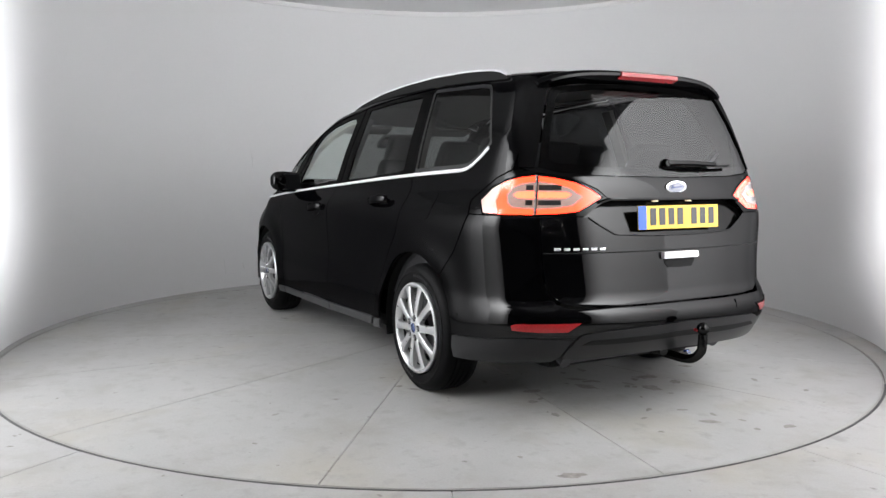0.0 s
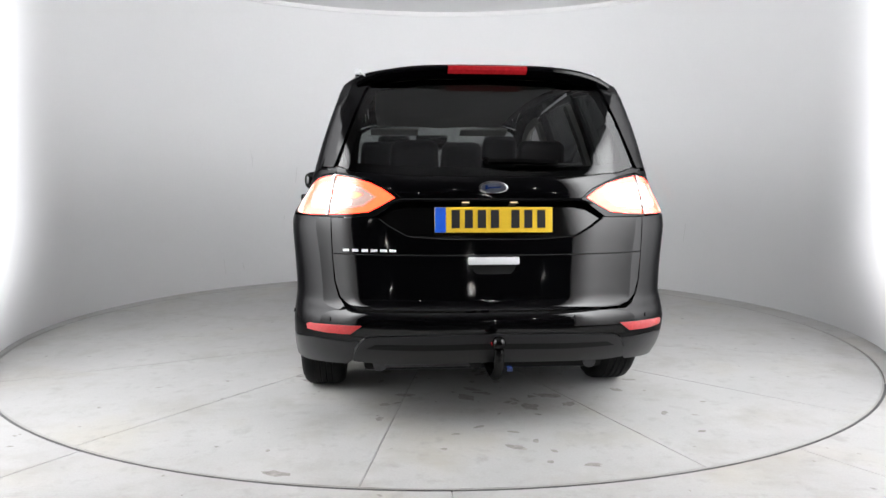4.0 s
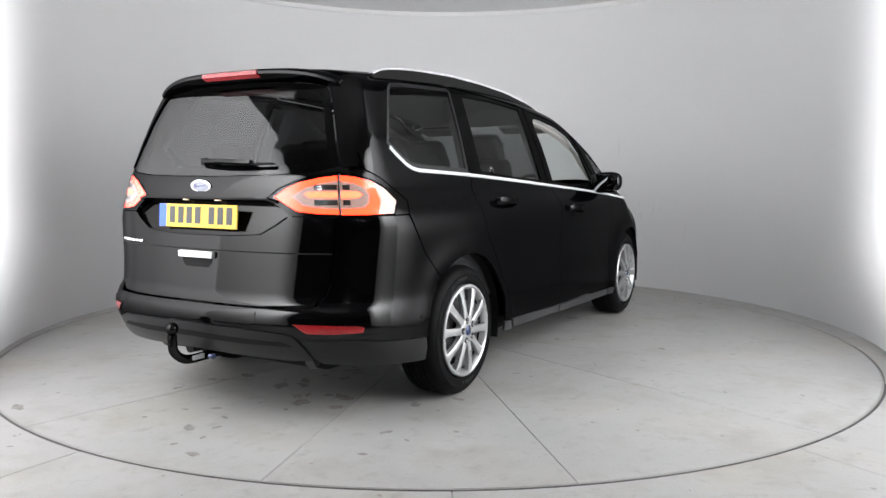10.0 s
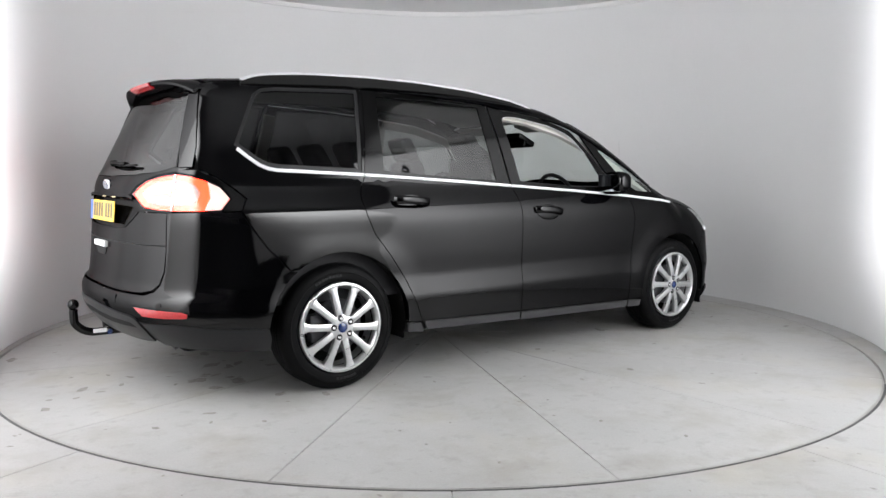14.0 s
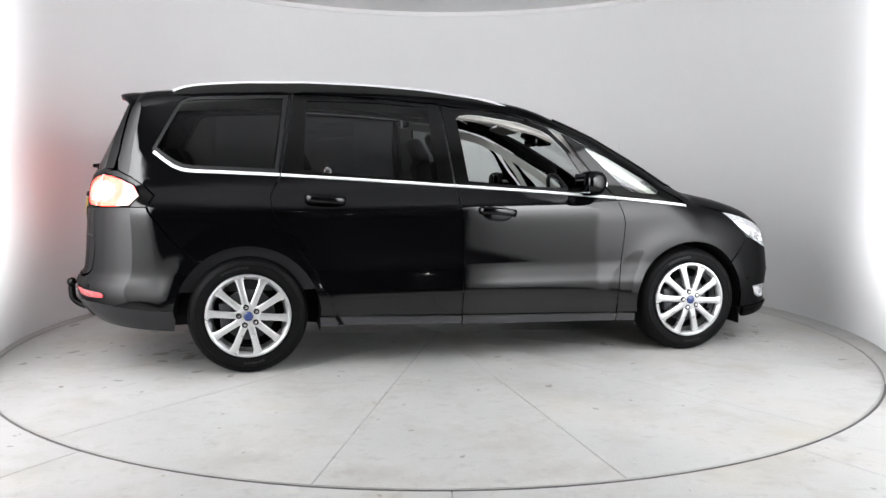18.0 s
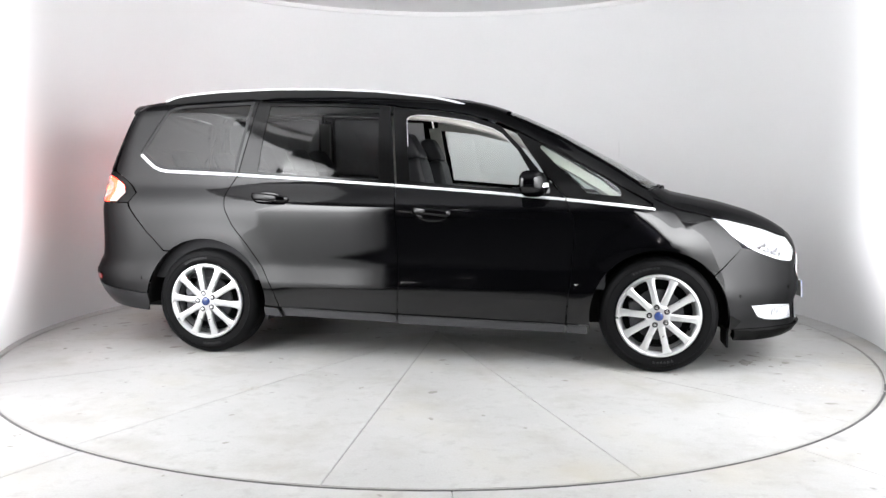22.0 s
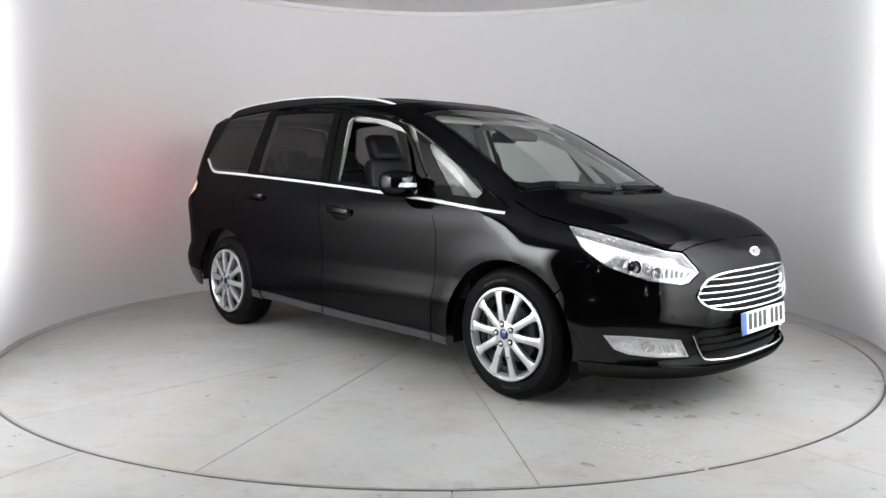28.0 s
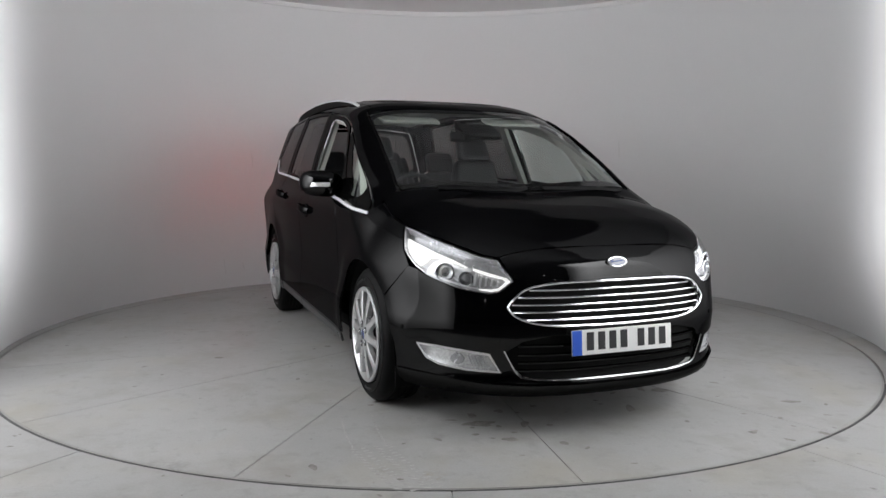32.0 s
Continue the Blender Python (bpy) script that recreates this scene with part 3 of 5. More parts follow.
car = tagged(new("car"), "black seven-seat people carrier with silver alloy wheels", "car")
car.matrix_world = pose(0, Y0, 0)
RW, FW = -1.343, 1.506      # axles


def L(*pts):
    """Flank points (x, z) as (along, z)."""
    return [(float(along(x, width(x, z))), z) for x, z in pts]


def T(*pts):
    """Top points (x, y) as (along, z) on the flank."""
    q = by_top([p[0] for p in pts], [p[1] for p in pts])
    return [(float(along(p[0], abs(p[1]))), float(p[2])) for p in q]


def nose(*zs):
    """The centre line at the nose, as (along, z)."""
    out = []
    for z in zs:
        xs = np.linspace(1.6, float(FRONT(z)), 900)
        ok = xs[width(xs, np.full_like(xs, z)) > 2e-3]
        out.append((float(ok[-1]) + 0.95, z))
    return out


def tail(*zs):
    return [(float(REAR(z)) - 0.95, z) for z in zs]


def arc(cx, cz, r, a0, a1, n=16):
    return L(*[(cx + r * math.cos(radians(a0 + (a1 - a0) * i / n)), cz + r * math.sin(radians(a0 + (a1 - a0) * i / n))) for i in range(n + 1)])


def shrink(poly, d):
    """Moves an outline inwards by d."""
    p = np.array(poly, float)
    area2 = np.sum(p[:, 0] * np.roll(p[:, 1], -1) - np.roll(p[:, 0], -1) * p[:, 1])
    e = np.roll(p, -1, 0) - p
    n = np.stack([-e[:, 1], e[:, 0]], -1) * np.sign(area2)
    n /= np.maximum(np.linalg.norm(n, axis=1, keepdims=True), 1e-9)
    m = n + np.roll(n, 1, 0)
    m /= np.maximum(np.sum(m * n, 1, keepdims=True), 0.35)
    return [tuple(q) for q in p + m * d]


GAP = 0.0026


def pair(name, outline, mat, parents, label="", to3d=by_flank, gap=GAP, **k):
    """A panel on the right-hand flank and its mirror image on the other."""
    s = sheet(shrink(outline, gap) if gap else outline, to3d, **k)
    if not isinstance(parents, (tuple, list)):
        parents = (parents, parents)
    return skin_part(name, s, mat, parents[0], label), skin_part(name, mirrored(s), mat, parents[1], label)


def centred(name, outline, mat, parent, label="", to3d=by_flank, **k):
    """A panel that spans the car: the right half and its mirror image in one mesh."""
    s = sheet(outline, to3d, **k)
    if to3d is by_flank:
        s = ([np.array([p[0], 0.0, p[2]]) if p[1] > -0.013 else p for p in s[0]], s[1], s[2])
    return skin_part(name, both(s), mat, parent, label)


def on_skin(pts, to3d=by_flank, proud=0.0):
    """Points of a line on the skin, with the normals there."""
    a = np.array(pts, float)
    e = 0.004
    p = to3d(a[:, 0], a[:, 1])
    n = np.cross(to3d(a[:, 0] + e, a[:, 1]) - to3d(a[:, 0] - e, a[:, 1]), to3d(a[:, 0], a[:, 1] + e) - to3d(a[:, 0], a[:, 1] - e))
    n /= np.linalg.norm(n, axis=1, keepdims=True)
    if to3d is by_rear:
        n = -n
    return p + n * proud, [Vector(v) for v in n]


def strip(name, pts, w, h, mat, parents, label="", to3d=by_flank, proud=0.003, closed=False, mirror=True, step=0.05):
    """A rounded moulding laid along a line of the skin."""
    line = dense(pts, step)
    if not closed:
        k = max(i for i, q in enumerate(line) if math.dist(q, pts[-1]) < 1e9 and q == tuple(pts[-1])) if tuple(pts[-1]) in line else len(line) - 1
        line = line[:k + 1]
    p, n = on_skin(line, to3d, proud)
    sec = [(-w / 2, -h), (w / 2, -h), (w / 2, 0), (w * 0.3, h * 0.5), (-w * 0.3, h * 0.5), (-w / 2, 0)]
    if not isinstance(parents, (tuple, list)):
        parents = (parents, parents)
    a = part(name, sweep(p, sec, n, closed), mat, parents[0], label)
    if not mirror:
        return a
    m = np.array([1, -1, 1])
    b = part(name, sweep(p * m, sec, [Vector((v.x, -v.y, v.z)) for v in n], closed), mat, parents[1], label)
    return a, b


# more materials for the car
def glowing(name, colour, power, base):
    return material(name, base, 0.25, coat=0.5, vary=0.1, scale=60, emit=colour, power=power)


GLOW = glowing("tail_light_glow", (1.0, 0.018, 0.006), 9.0, (0.5, 0.02, 0.01))
GLOWSOFT = glowing("tail_light_centre", (1.0, 0.06, 0.02), 4.5, (0.6, 0.2, 0.15))
DAYLIGHT = glowing("running_light", (1.0, 0.98, 0.95), 0.7, (0.75, 0.75, 0.75))
PLATELIGHT = glowing("plate_light_glow", (1.0, 0.75, 0.45), 0.5, (0.8, 0.7, 0.5))
PALEGLOW = glowing("tail_light_pale", (1.0, 0.5, 0.38), 0.5, (0.6, 0.52, 0.5))
REFLECTOR = material("red_reflector", (0.36, 0.010, 0.014), 0.15, coat=0.8, vary=0.3, scale=120, fine=500, bump=0.5)
BRAKE = material("brake_light_red", (0.2, 0.008, 0.012), 0.2, coat=0.2, vary=0.3, scale=60, emit=(1.0, 0.03, 0.03), power=0.05)
SILVER = material("lamp_reflector_silver", (0.8, 0.8, 0.82), 0.25, 0.35, vary=0.08, scale=40)
LAMPGREY = material("lamp_silver_grey", (0.62, 0.62, 0.64), 0.25, 0.55, vary=0.2, scale=45, bump=0.35, fine=90)
LAMPCLEAR = material("lamp_clear_core", (0.24, 0.22, 0.22), 0.3, 0.25, vary=0.25, scale=60, emit=(1.0, 0.55, 0.42), power=0.22)
HANDLE = lacquer("handle_black", (0.0014, 0.0014, 0.0016), 0.046, 0.06)
FROST = material("lamp_lens_fluted", (0.82, 0.82, 0.82), 0.18, 0.35, vary=0.25, scale=60, bump=0.6, fine=120)
LENS = glass("lamp_lens", (0.93, 0.94, 0.94), 0.04, edge=0.2)
YELLOW = material("plate_yellow", (0.64, 0.42, 0.025), 0.35, vary=0.05)
WHITEP = material("plate_white", (0.75, 0.75, 0.74), 0.35, vary=0.04)
PLATEBLUE = material("plate_blue", (0.01, 0.09, 0.55), 0.35, vary=0.05)
PLATEINK = material("plate_black", (0.012, 0.012, 0.014), 0.4, vary=0.05)
BADGEBLUE = material("badge_blue", (0.012, 0.03, 0.13), 0.2, coat=0.8, vary=0.1)
BADGEFIELD = material("badge_field_silver_blue", (0.16, 0.17, 0.20), 0.3, 0.7, vary=0.1)
BEIGE = material("pale_trim", (0.42, 0.41, 0.38), 0.7, vary=0.06, bump=0.2, fine=500)
LEATHER = material("black_leather", (0.014, 0.014, 0.016), 0.5, vary=0.2, bump=0.3, fine=250, spec=0.3)
DASH = material("dark_dash", (0.02, 0.02, 0.022), 0.65, vary=0.15, bump=0.2, fine=400, spec=0.25)
MIRROR = material("mirror_glass", (0.5, 0.52, 0.54), 0.02, 1.0, vary=0.01, rough_vary=0)

BELT = [(-1.656, 1.188), (-1.161, 1.166), (-0.6, 1.134), (-0.094, 1.101), (0.45, 1.065), (0.96, 1.024), (1.302, 0.99), (1.463, 0.970)]


def belt(x, dz=0.0):
    return (x, float(np.interp(x, [p[0] for p in BELT], [p[1] for p in BELT])) + dz)


# flank panels, right and left
B_LINE = [(-0.062, 0.31), (-0.055, 0.5), (-0.06, 0.8), (-0.076, 1.0), belt(-0.09, -0.008)]
DOOR_F = [belt(0.96, -0.008), (1.004, 0.908), (1.015, 0.856), (1.013, 0.78), (1.004, 0.682), (0.979, 0.438), (0.968, 0.284)]
DOOR_R = [(-0.83, 0.327), (-0.876, 0.443), (-0.945, 0.582), (-1.044, 0.722), (-1.143, 0.844), (-1.191, 0.947), (-1.205, 1.02), (-1.202, 1.049), (-1.18, 1.1), belt(-1.145, -0.008)]
front_doors = pair("front_door", L(*B_LINE, *[belt(x, -0.008) for x in (0.2, 0.45, 0.7)], *DOOR_F), PAINT, car, "gloss black front door, window open on one side")
rear_doors = pair("rear_door", L(*DOOR_R, *[belt(x, -0.008) for x in (-0.9, -0.6, -0.3)], *B_LINE[::-1]), PAINT, car, "gloss black rear door with handle")
for d, (a, b, name) in {front_doors: (-0.06, 0.966, "a"), rear_doors: (-0.82, -0.066, "b")}.items():
    za, zb = np.interp([a, b], [-0.935, -0.097, 1.094], [0.335, 0.308, 0.280])
    pair("lower_moulding", L((a, za - 0.004), (b, zb - 0.004), (b, zb - 0.055), (a + (0.03 if name == "b" else 0), za - 0.06)), SILL, d, "grey plastic moulding", proud=0.004)
pair("sill_end", L((-0.935, 0.33), (-0.84, 0.322), (-0.81, 0.262), (-0.93, 0.272)), SILL, car, proud=0.003)
pair("sill_end", L((0.974, 0.28), (1.098, 0.276), (1.098, 0.225), (0.974, 0.228)), SILL, car, proud=0.003)

ARCH_F = arc(FW, 0.335, 0.398, 40, 188, 22)
fender = L((1.974, 0.751)) + ARCH_F + L((1.098, 0.282), (0.972, 0.284)) + L(*DOOR_F[::-1][1:]) + L(belt(1.15, -0.008), belt(1.3, -0.008), belt(1.44, -0.008)) \
    + T((1.475, -0.806), (1.62, -0.803), (1.79, -0.796)) + [(2.014, 0.823), (2.054, 0.788)]
pair("front_wing", fender, PAINT, car, "gloss black front wing over the wheel")

DITCH = [(x, -0.57) for x in (-1.93, -1.6, -1.2, -0.8, -0.4, 0.0, 0.25, 0.42)]
WS = [(0.48, -0.575), (0.53, -0.612), (0.58, -0.63), (0.69, -0.646), (0.9, -0.668), (1.10, -0.686), (1.26, -0.698), (1.40, -0.711), (1.45, -0.73)]


def SL(*pts):
    return [shoulder(x, float(width(x, z)), z) for x, z in pts]


def ST(*pts):
    return [shoulder(*[float(c) for c in q]) for q in by_top([p[0] for p in pts], [p[1] for p in pts])]


pillar = SL((1.495, 0.982), (1.426, 1.026), (1.227, 1.135), (1.071, 1.225), (0.889, 1.321), (0.70, 1.418), (0.565, 1.484), (0.42, 1.523), (0.244, 1.565), (0.08, 1.585), (-0.078, 1.596), (-0.158, 1.613),
            (-0.6, 1.643), (-1.055, 1.662)) + ST(*[(x, y) for x, y in DITCH if x > -1.06]) + ST(*WS)
pair("roof_side_frame", pillar, PAINT, car, "gloss black windscreen pillar and roof side", step=0.022, to3d=by_shoulder)

LAMP_TIP = [(-2.233, 1.192), (-2.12, 1.152), (-2.03, 1.105), (-1.925, 1.045), (-1.928, 0.985)]
QGLASS_OUT = L((-1.866, 1.312), (-1.80, 1.44), (-1.742, 1.55), (-1.71, 1.598), (-1.668, 1.622), (-1.58, 1.634), (-1.088, 1.652), (-1.158, 1.178), (-1.4, 1.188), (-1.63, 1.197), (-1.70, 1.205), (-1.76, 1.232))


def RS(*pts):
    """Tail points (y, z) as (along, z)."""
    q = by_rear([p[0] for p in pts], [p[1] for p in pts])
    return [(float(p[0] - 0.95 + abs(p[1])), float(p[2])) for p in q]


quarter = L(*DOOR_R) + L((-1.10, 1.40), (-1.06, 1.66)) + T((-1.2, -0.57), (-1.6, -0.57), (-1.88, -0.568), (-1.95, -0.56)) \
    + RS((0.592, 1.60), (0.628, 1.53), (0.678, 1.42), (0.72, 1.3)) + LAMP_TIP + L((-1.755, 0.792), (-1.632, 0.672)) + arc(RW, 0.335, 0.418, 126, 4, 22) + L((-0.93, 0.335))
quarters = pair("rear_quarter", quarter, PAINT, car, "gloss black rear quarter panel", holes=[QGLASS_OUT])
inner = shrink(QGLASS_OUT, 0.022)
pair("quarter_window_frame", QGLASS_OUT, PLASTIC, quarters, "dark grey window frame", gap=0.001, holes=[inner], proud=-0.004)
pair("quarter_window", inner, PRIVACY, quarters, "dark tinted fixed window", gap=0.0, proud=-0.007, thick=0, e=0.05)

# doors above the belt line: frames and panes
REAR_FRAME = L(belt(-1.143, 0.004), (-1.10, 1.40), (-1.062, 1.655), (-0.6, 1.638), (-0.162, 1.608), (-0.13, 1.4), belt(-0.094, 0.004), belt(-0.6, 0.004))
REAR_PANE = L((-1.012, 1.19), (-0.998, 1.4), (-0.975, 1.615), (-0.6, 1.612), (-0.232, 1.592), (-0.222, 1.4), (-0.2, 1.135), (-0.6, 1.157))
pair("window_frame", REAR_FRAME, GLOSSBLACK, rear_doors, "gloss black window frame", holes=[REAR_PANE], proud=-0.002)
pair("window", REAR_PANE, PRIVACY, rear_doors, "dark tinted window", gap=0.0, proud=-0.006, thick=0, e=0.05)
FRONT_FRAME = L(belt(-0.084, 0.004), (-0.12, 1.4), (-0.15, 1.606), (-0.07, 1.592), (0.244, 1.558), (0.42, 1.516), (0.55, 1.474), (0.68, 1.34), (0.80, 1.193), belt(0.955, 0.004), belt(0.45, 0.004))
FRONT_HOLE = L((-0.002, 1.13), (-0.03, 1.35), (-0.052, 1.52), (-0.03, 1.542), (0.02, 1.55), (0.101, 1.546), (0.35, 1.508), (0.5, 1.46), (0.56, 1.425), (0.663, 1.318), (0.739, 1.195), (0.80, 1.085), (0.45, 1.094))
pair("window_frame", FRONT_FRAME, GLOSSBLACK, front_doors, "gloss black window frame", holes=[FRONT_HOLE], proud=-0.002)
pane = sheet(FRONT_HOLE, by_flank, proud=-0.008, thick=0)
skin_part("window", mirrored(pane), CLEAR, front_doors[1], "clear closed window")
strip("window_seal", FRONT_HOLE[1:-3], 0.006, 0.004, SATIN, front_doors, "thin bright inner seal", proud=-0.012)
QUARTERLIGHT = L((0.958, 1.04), (0.81, 1.2), (0.64, 1.438), (0.70, 1.412), (0.889, 1.316), (1.071, 1.22), (1.227, 1.13), (1.41, 1.028), (1.455, 0.988), (1.302, 1.002), (1.15, 1.018))
LIGHT_PANE = L((1.08, 1.062), (0.936, 1.19), (0.795, 1.335), (0.80, 1.35), (0.839, 1.347), (1.0, 1.262), (1.267, 1.098), (1.284, 1.07), (1.275, 1.046), (1.18, 1.052))
lights = pair("front_quarterlight", QUARTERLIGHT, GLOSSBLACK, car, "small fixed window ahead of the front door", holes=[LIGHT_PANE], proud=-0.002)
pair("pane", LIGHT_PANE, CLEAR, lights, gap=0.0, proud=-0.005, thick=0)
# chrome belt line, a piece for each panel
for ends, owners in (((-1.85, -1.15), quarters), ((-1.141, -0.097), rear_doors), ((-0.09, 0.955), front_doors), ((0.963, 1.47), lights)):
    xs = [x for x in (-1.6, -1.4, -1.161, -0.8, -0.4, -0.094, 0.2, 0.5, 0.8, 1.15, 1.3) if ends[0] < x < ends[1]]
    line = L(*[belt(x) for x in (ends[0], *xs, ends[1])]) if ends[0] > -1.5 else L((-1.853, 1.296), (-1.80, 1.252), (-1.747, 1.214), (-1.70, 1.195), (-1.65, 1.187), *[belt(x) for x in (-1.5, -1.3, ends[1])])
    strip("chrome_strip", line, 0.017 if ends[0] > -1.5 else 0.019, 0.006, SATIN, owners, "bright belt-line strip")
# fuel flap on the left quarter
flap = L(*[(-1.44 + 0.085 * math.copysign(abs(math.cos(a)) ** 0.6, math.cos(a)), 1.01 + 0.075 * math.copysign(abs(math.sin(a)) ** 0.6, math.sin(a))) for a in np.linspace(0, 2 * math.pi, 28, endpoint=False)])
skin_part("fuel_flap", mirrored(sheet(flap, by_flank, 0.03, proud=0.0015, thick=0.004)), PAINT, quarters[1], "rounded fuel filler flap")

# door handles
for doors, hx, hz in ((rear_doors, -0.893, 1.008), (front_doors, 0.155, 0.93)):
    for sd, door in zip((-1, 1), doors):
        base = by_flank(*[np.array(v) for v in zip(*L((hx, hz)))])[0]
        m = Matrix.Translation((base[0], base[1] * (1 if sd < 0 else -1), base[2]))
        tilt = pose(0, 0, 0, 0, 4, 0)
        bm = bmesh.new()
        bmesh.ops.create_uvsphere(bm, u_segments=24, v_segments=10, radius=1, matrix=m @ tilt @ Matrix.Diagonal((0.1, 0.006, 0.05, 1)))
        part("handle_cup", bm, HANDLE, door)
        path = [m @ tilt @ Vector((x, sd * y, z)) for x, y, z in ((-0.112, 0.002, 0.012), (-0.095, 0.024, 0.014), (-0.05, 0.036, 0.016), (0.0, 0.039, 0.016), (0.05, 0.036, 0.014), (0.095, 0.024, 0.011), (0.115, 0.004, 0.008))]
        part("handle", sweep([Vector(q) for q in rounded(path, 4, False)], [(a * 1.0, b * 1.0) for a, b in [(0.023 * math.cos(t), 0.009 * math.sin(t)) for t in np.linspace(0, 2 * math.pi, 12, endpoint=False)]], (0, sd, 0)), HANDLE, door, "curved black pull handle")

# bonnet, windscreen, roof
bonnet = centred("bonnet", [(1.612, 0.0), (1.60, -0.22), (1.562, -0.45), (1.49, -0.66), (1.44, -0.755), (1.475, -0.80), (1.62, -0.798), (1.80, -0.789), (1.90, -0.764), (1.985, -0.735), (2.108, -0.673), (2.222, -0.587), (2.269, -0.528), (2.281, -0.469), (2.299, -0.344), (2.307, -0.11), (2.308, 0.0)],
                 PAINT, car, "gloss black bonnet", to3d=by_top)
centred("cowl", [(1.59, 0.0), (1.578, -0.22), (1.54, -0.45), (1.47, -0.655), (1.42, -0.74), (1.42, -0.70), (1.44, -0.66), (1.53, -0.40), (1.562, -0.15), (1.568, 0)], PLASTIC, car, "black plastic scuttle", to3d=by_top, proud=-0.012)
WSO = [(0.585, 0.0), (0.59, -0.3), (0.60, -0.58), (0.62, -0.630), (0.69, -0.642), (0.9, -0.664), (1.10, -0.682), (1.26, -0.694), (1.405, -0.707), (1.45, -0.70), (1.54, -0.45), (1.575, -0.15), (1.58, 0.0)]
WSI = [(0.635, 0.0), (0.64, -0.3), (0.655, -0.585), (0.69, -0.626), (0.85, -0.648), (1.08, -0.669), (1.26, -0.684), (1.38, -0.694), (1.42, -0.67), (1.475, -0.42), (1.51, -0.15), (1.515, 0.0)]
screen = centred("windscreen", WSO, CLEAR, car, "wide raked clear windscreen", to3d=by_top, thick=0, proud=-0.002)
frit = WSO[:] + WSI[::-1]
strip("screen_seal", WSO[3:10], 0.016, 0.006, GLOSSBLACK, (screen, screen), "black rubber seal", to3d=by_top, proud=0.006)
centred("black_border", frit, GLOSSBLACK, screen, "black screen border", to3d=by_top, thick=0.004, proud=-0.006)
roof = centred("roof", [(-1.96, 0.0), (-1.955, -0.3), (-1.93, -0.562), (-1.6, -0.566), (-1.0, -0.566), (-0.4, -0.566), (0.2, -0.566), (0.44, -0.566), (0.52, -0.60), (0.57, -0.624), (0.58, -0.3), (0.578, 0.0)], PAINT, car, "gloss black roof", to3d=by_top, step=0.06)
centred("glass_roof", [(-0.85, 0.0), (-0.85, -0.40), (-0.2, -0.43), (0.30, -0.43), (0.34, -0.3), (0.35, 0.0)], GLOSSBLACK, roof, "dark glass roof panel", to3d=by_top, step=0.06, proud=0.003)
# roof rails
RAIL = curve([(-1.76, 1.672), (-1.70, 1.697), (-1.63, 1.711), (-1.5, 1.724), (-1.34, 1.735), (-0.98, 1.745), (-0.62, 1.739), (-0.26, 1.719), (0.10, 1.676), (0.24, 1.646), (0.33, 1.617), (0.37, 1.590)], 0.015)
for sd in (-1, 1):
    pts = [(x, sd * 0.6, float(RAIL(x)) - 0.014) for x in np.linspace(-1.755, 0.365, 34)]
    rail = part("roof_rail", sweep(pts, [(0.014 * math.cos(t), 0.009 * math.sin(t)) for t in np.linspace(0, 2 * math.pi, 12, endpoint=False)], (0, 0, 1)), SATIN, car, "bright aluminium roof rail")
    bm = bmesh.new()
    rows = []
    for x, y, z in pts:
        low = min(float(by_top(x, -0.6)[0, 2]) - 0.02, z - 0.01)
        rows.append([bm.verts.new((x, y + d, h)) for d, h in ((-0.011, low), (0.011, low), (0.011, z), (-0.011, z))])
    for a, b in zip(rows, rows[1:]):
        for k in range(4):
            bm.faces.new((a[k], a[(k + 1) % 4], b[(k + 1) % 4], b[k]))
    bm.faces.new(rows[0])
    bm.faces.new(rows[-1][::-1])
    part("rail_gasket", bm, UNDER, rail)

# ---- the tail ----
GATE = [(0.0, 0.577), (0.45, 0.575), (0.58, 0.578), (0.635, 0.592), (0.672, 0.622), (0.695, 0.69), (0.706, 0.8), (0.712, 0.97), (0.708, 1.08), (0.704, 1.17), (0.742, 1.19), (0.715, 1.3), (0.672, 1.42), (0.622, 1.53), (0.585, 1.60), (0.3, 1.63), (0.0, 1.636)]
GL = [(0.0, 1.615), (0.3, 1.608), (0.525, 1.583), (0.553, 1.55), (0.605, 1.43), (0.648, 1.31), (0.682, 1.205), (0.60, 1.18), (0.4, 1.165), (0.0, 1.158)]


def half(poly):
    """A half outline in (y, z) laid on the right-hand side."""
    return [(-y, z) for y, z in poly]


def rear_sheet(poly, holes=(), **k):
    return both(sheet(half(poly), by_rear, holes=[half(h) for h in holes], flip=True, **k))


gate = tagged(skin_part("tailgate", both(sheet(half(GATE[:7] + [(0.712, 0.974), (0.505, 0.976), (0.452, 0.941), (0.374, 0.898), (0.2, 0.888), (0.0, 0.886)]), by_rear, flip=True, thick=0.045)), PAINT, car), "gloss black tailgate with plate recess")
skin_part("upper_panel", rear_sheet([(0.0, 1.062), (0.40, 1.062), (0.448, 1.103), (0.52, 1.136), (0.60, 1.162), (0.703, 1.18), (0.738, 1.195), (0.684, 1.2), (0.60, 1.175), (0.4, 1.16), (0.0, 1.153)], thick=0.045), PAINT, gate)
GLI = [(0.0, 1.588), (0.3, 1.58), (0.495, 1.555), (0.525, 1.52), (0.572, 1.42), (0.612, 1.31), (0.632, 1.245), (0.61, 1.222), (0.4, 1.205), (0.0, 1.2)]
skin_part("window_border", rear_sheet(GL + GLI[::-1], thick=0.003, proud=-0.006), GLOSSBLACK, gate, "black glass border")
rear_glass = skin_part("rear_window", rear_sheet(GL, thick=0, proud=-0.002, e=0.03), PRIVACY, gate, "dark tinted rear window")
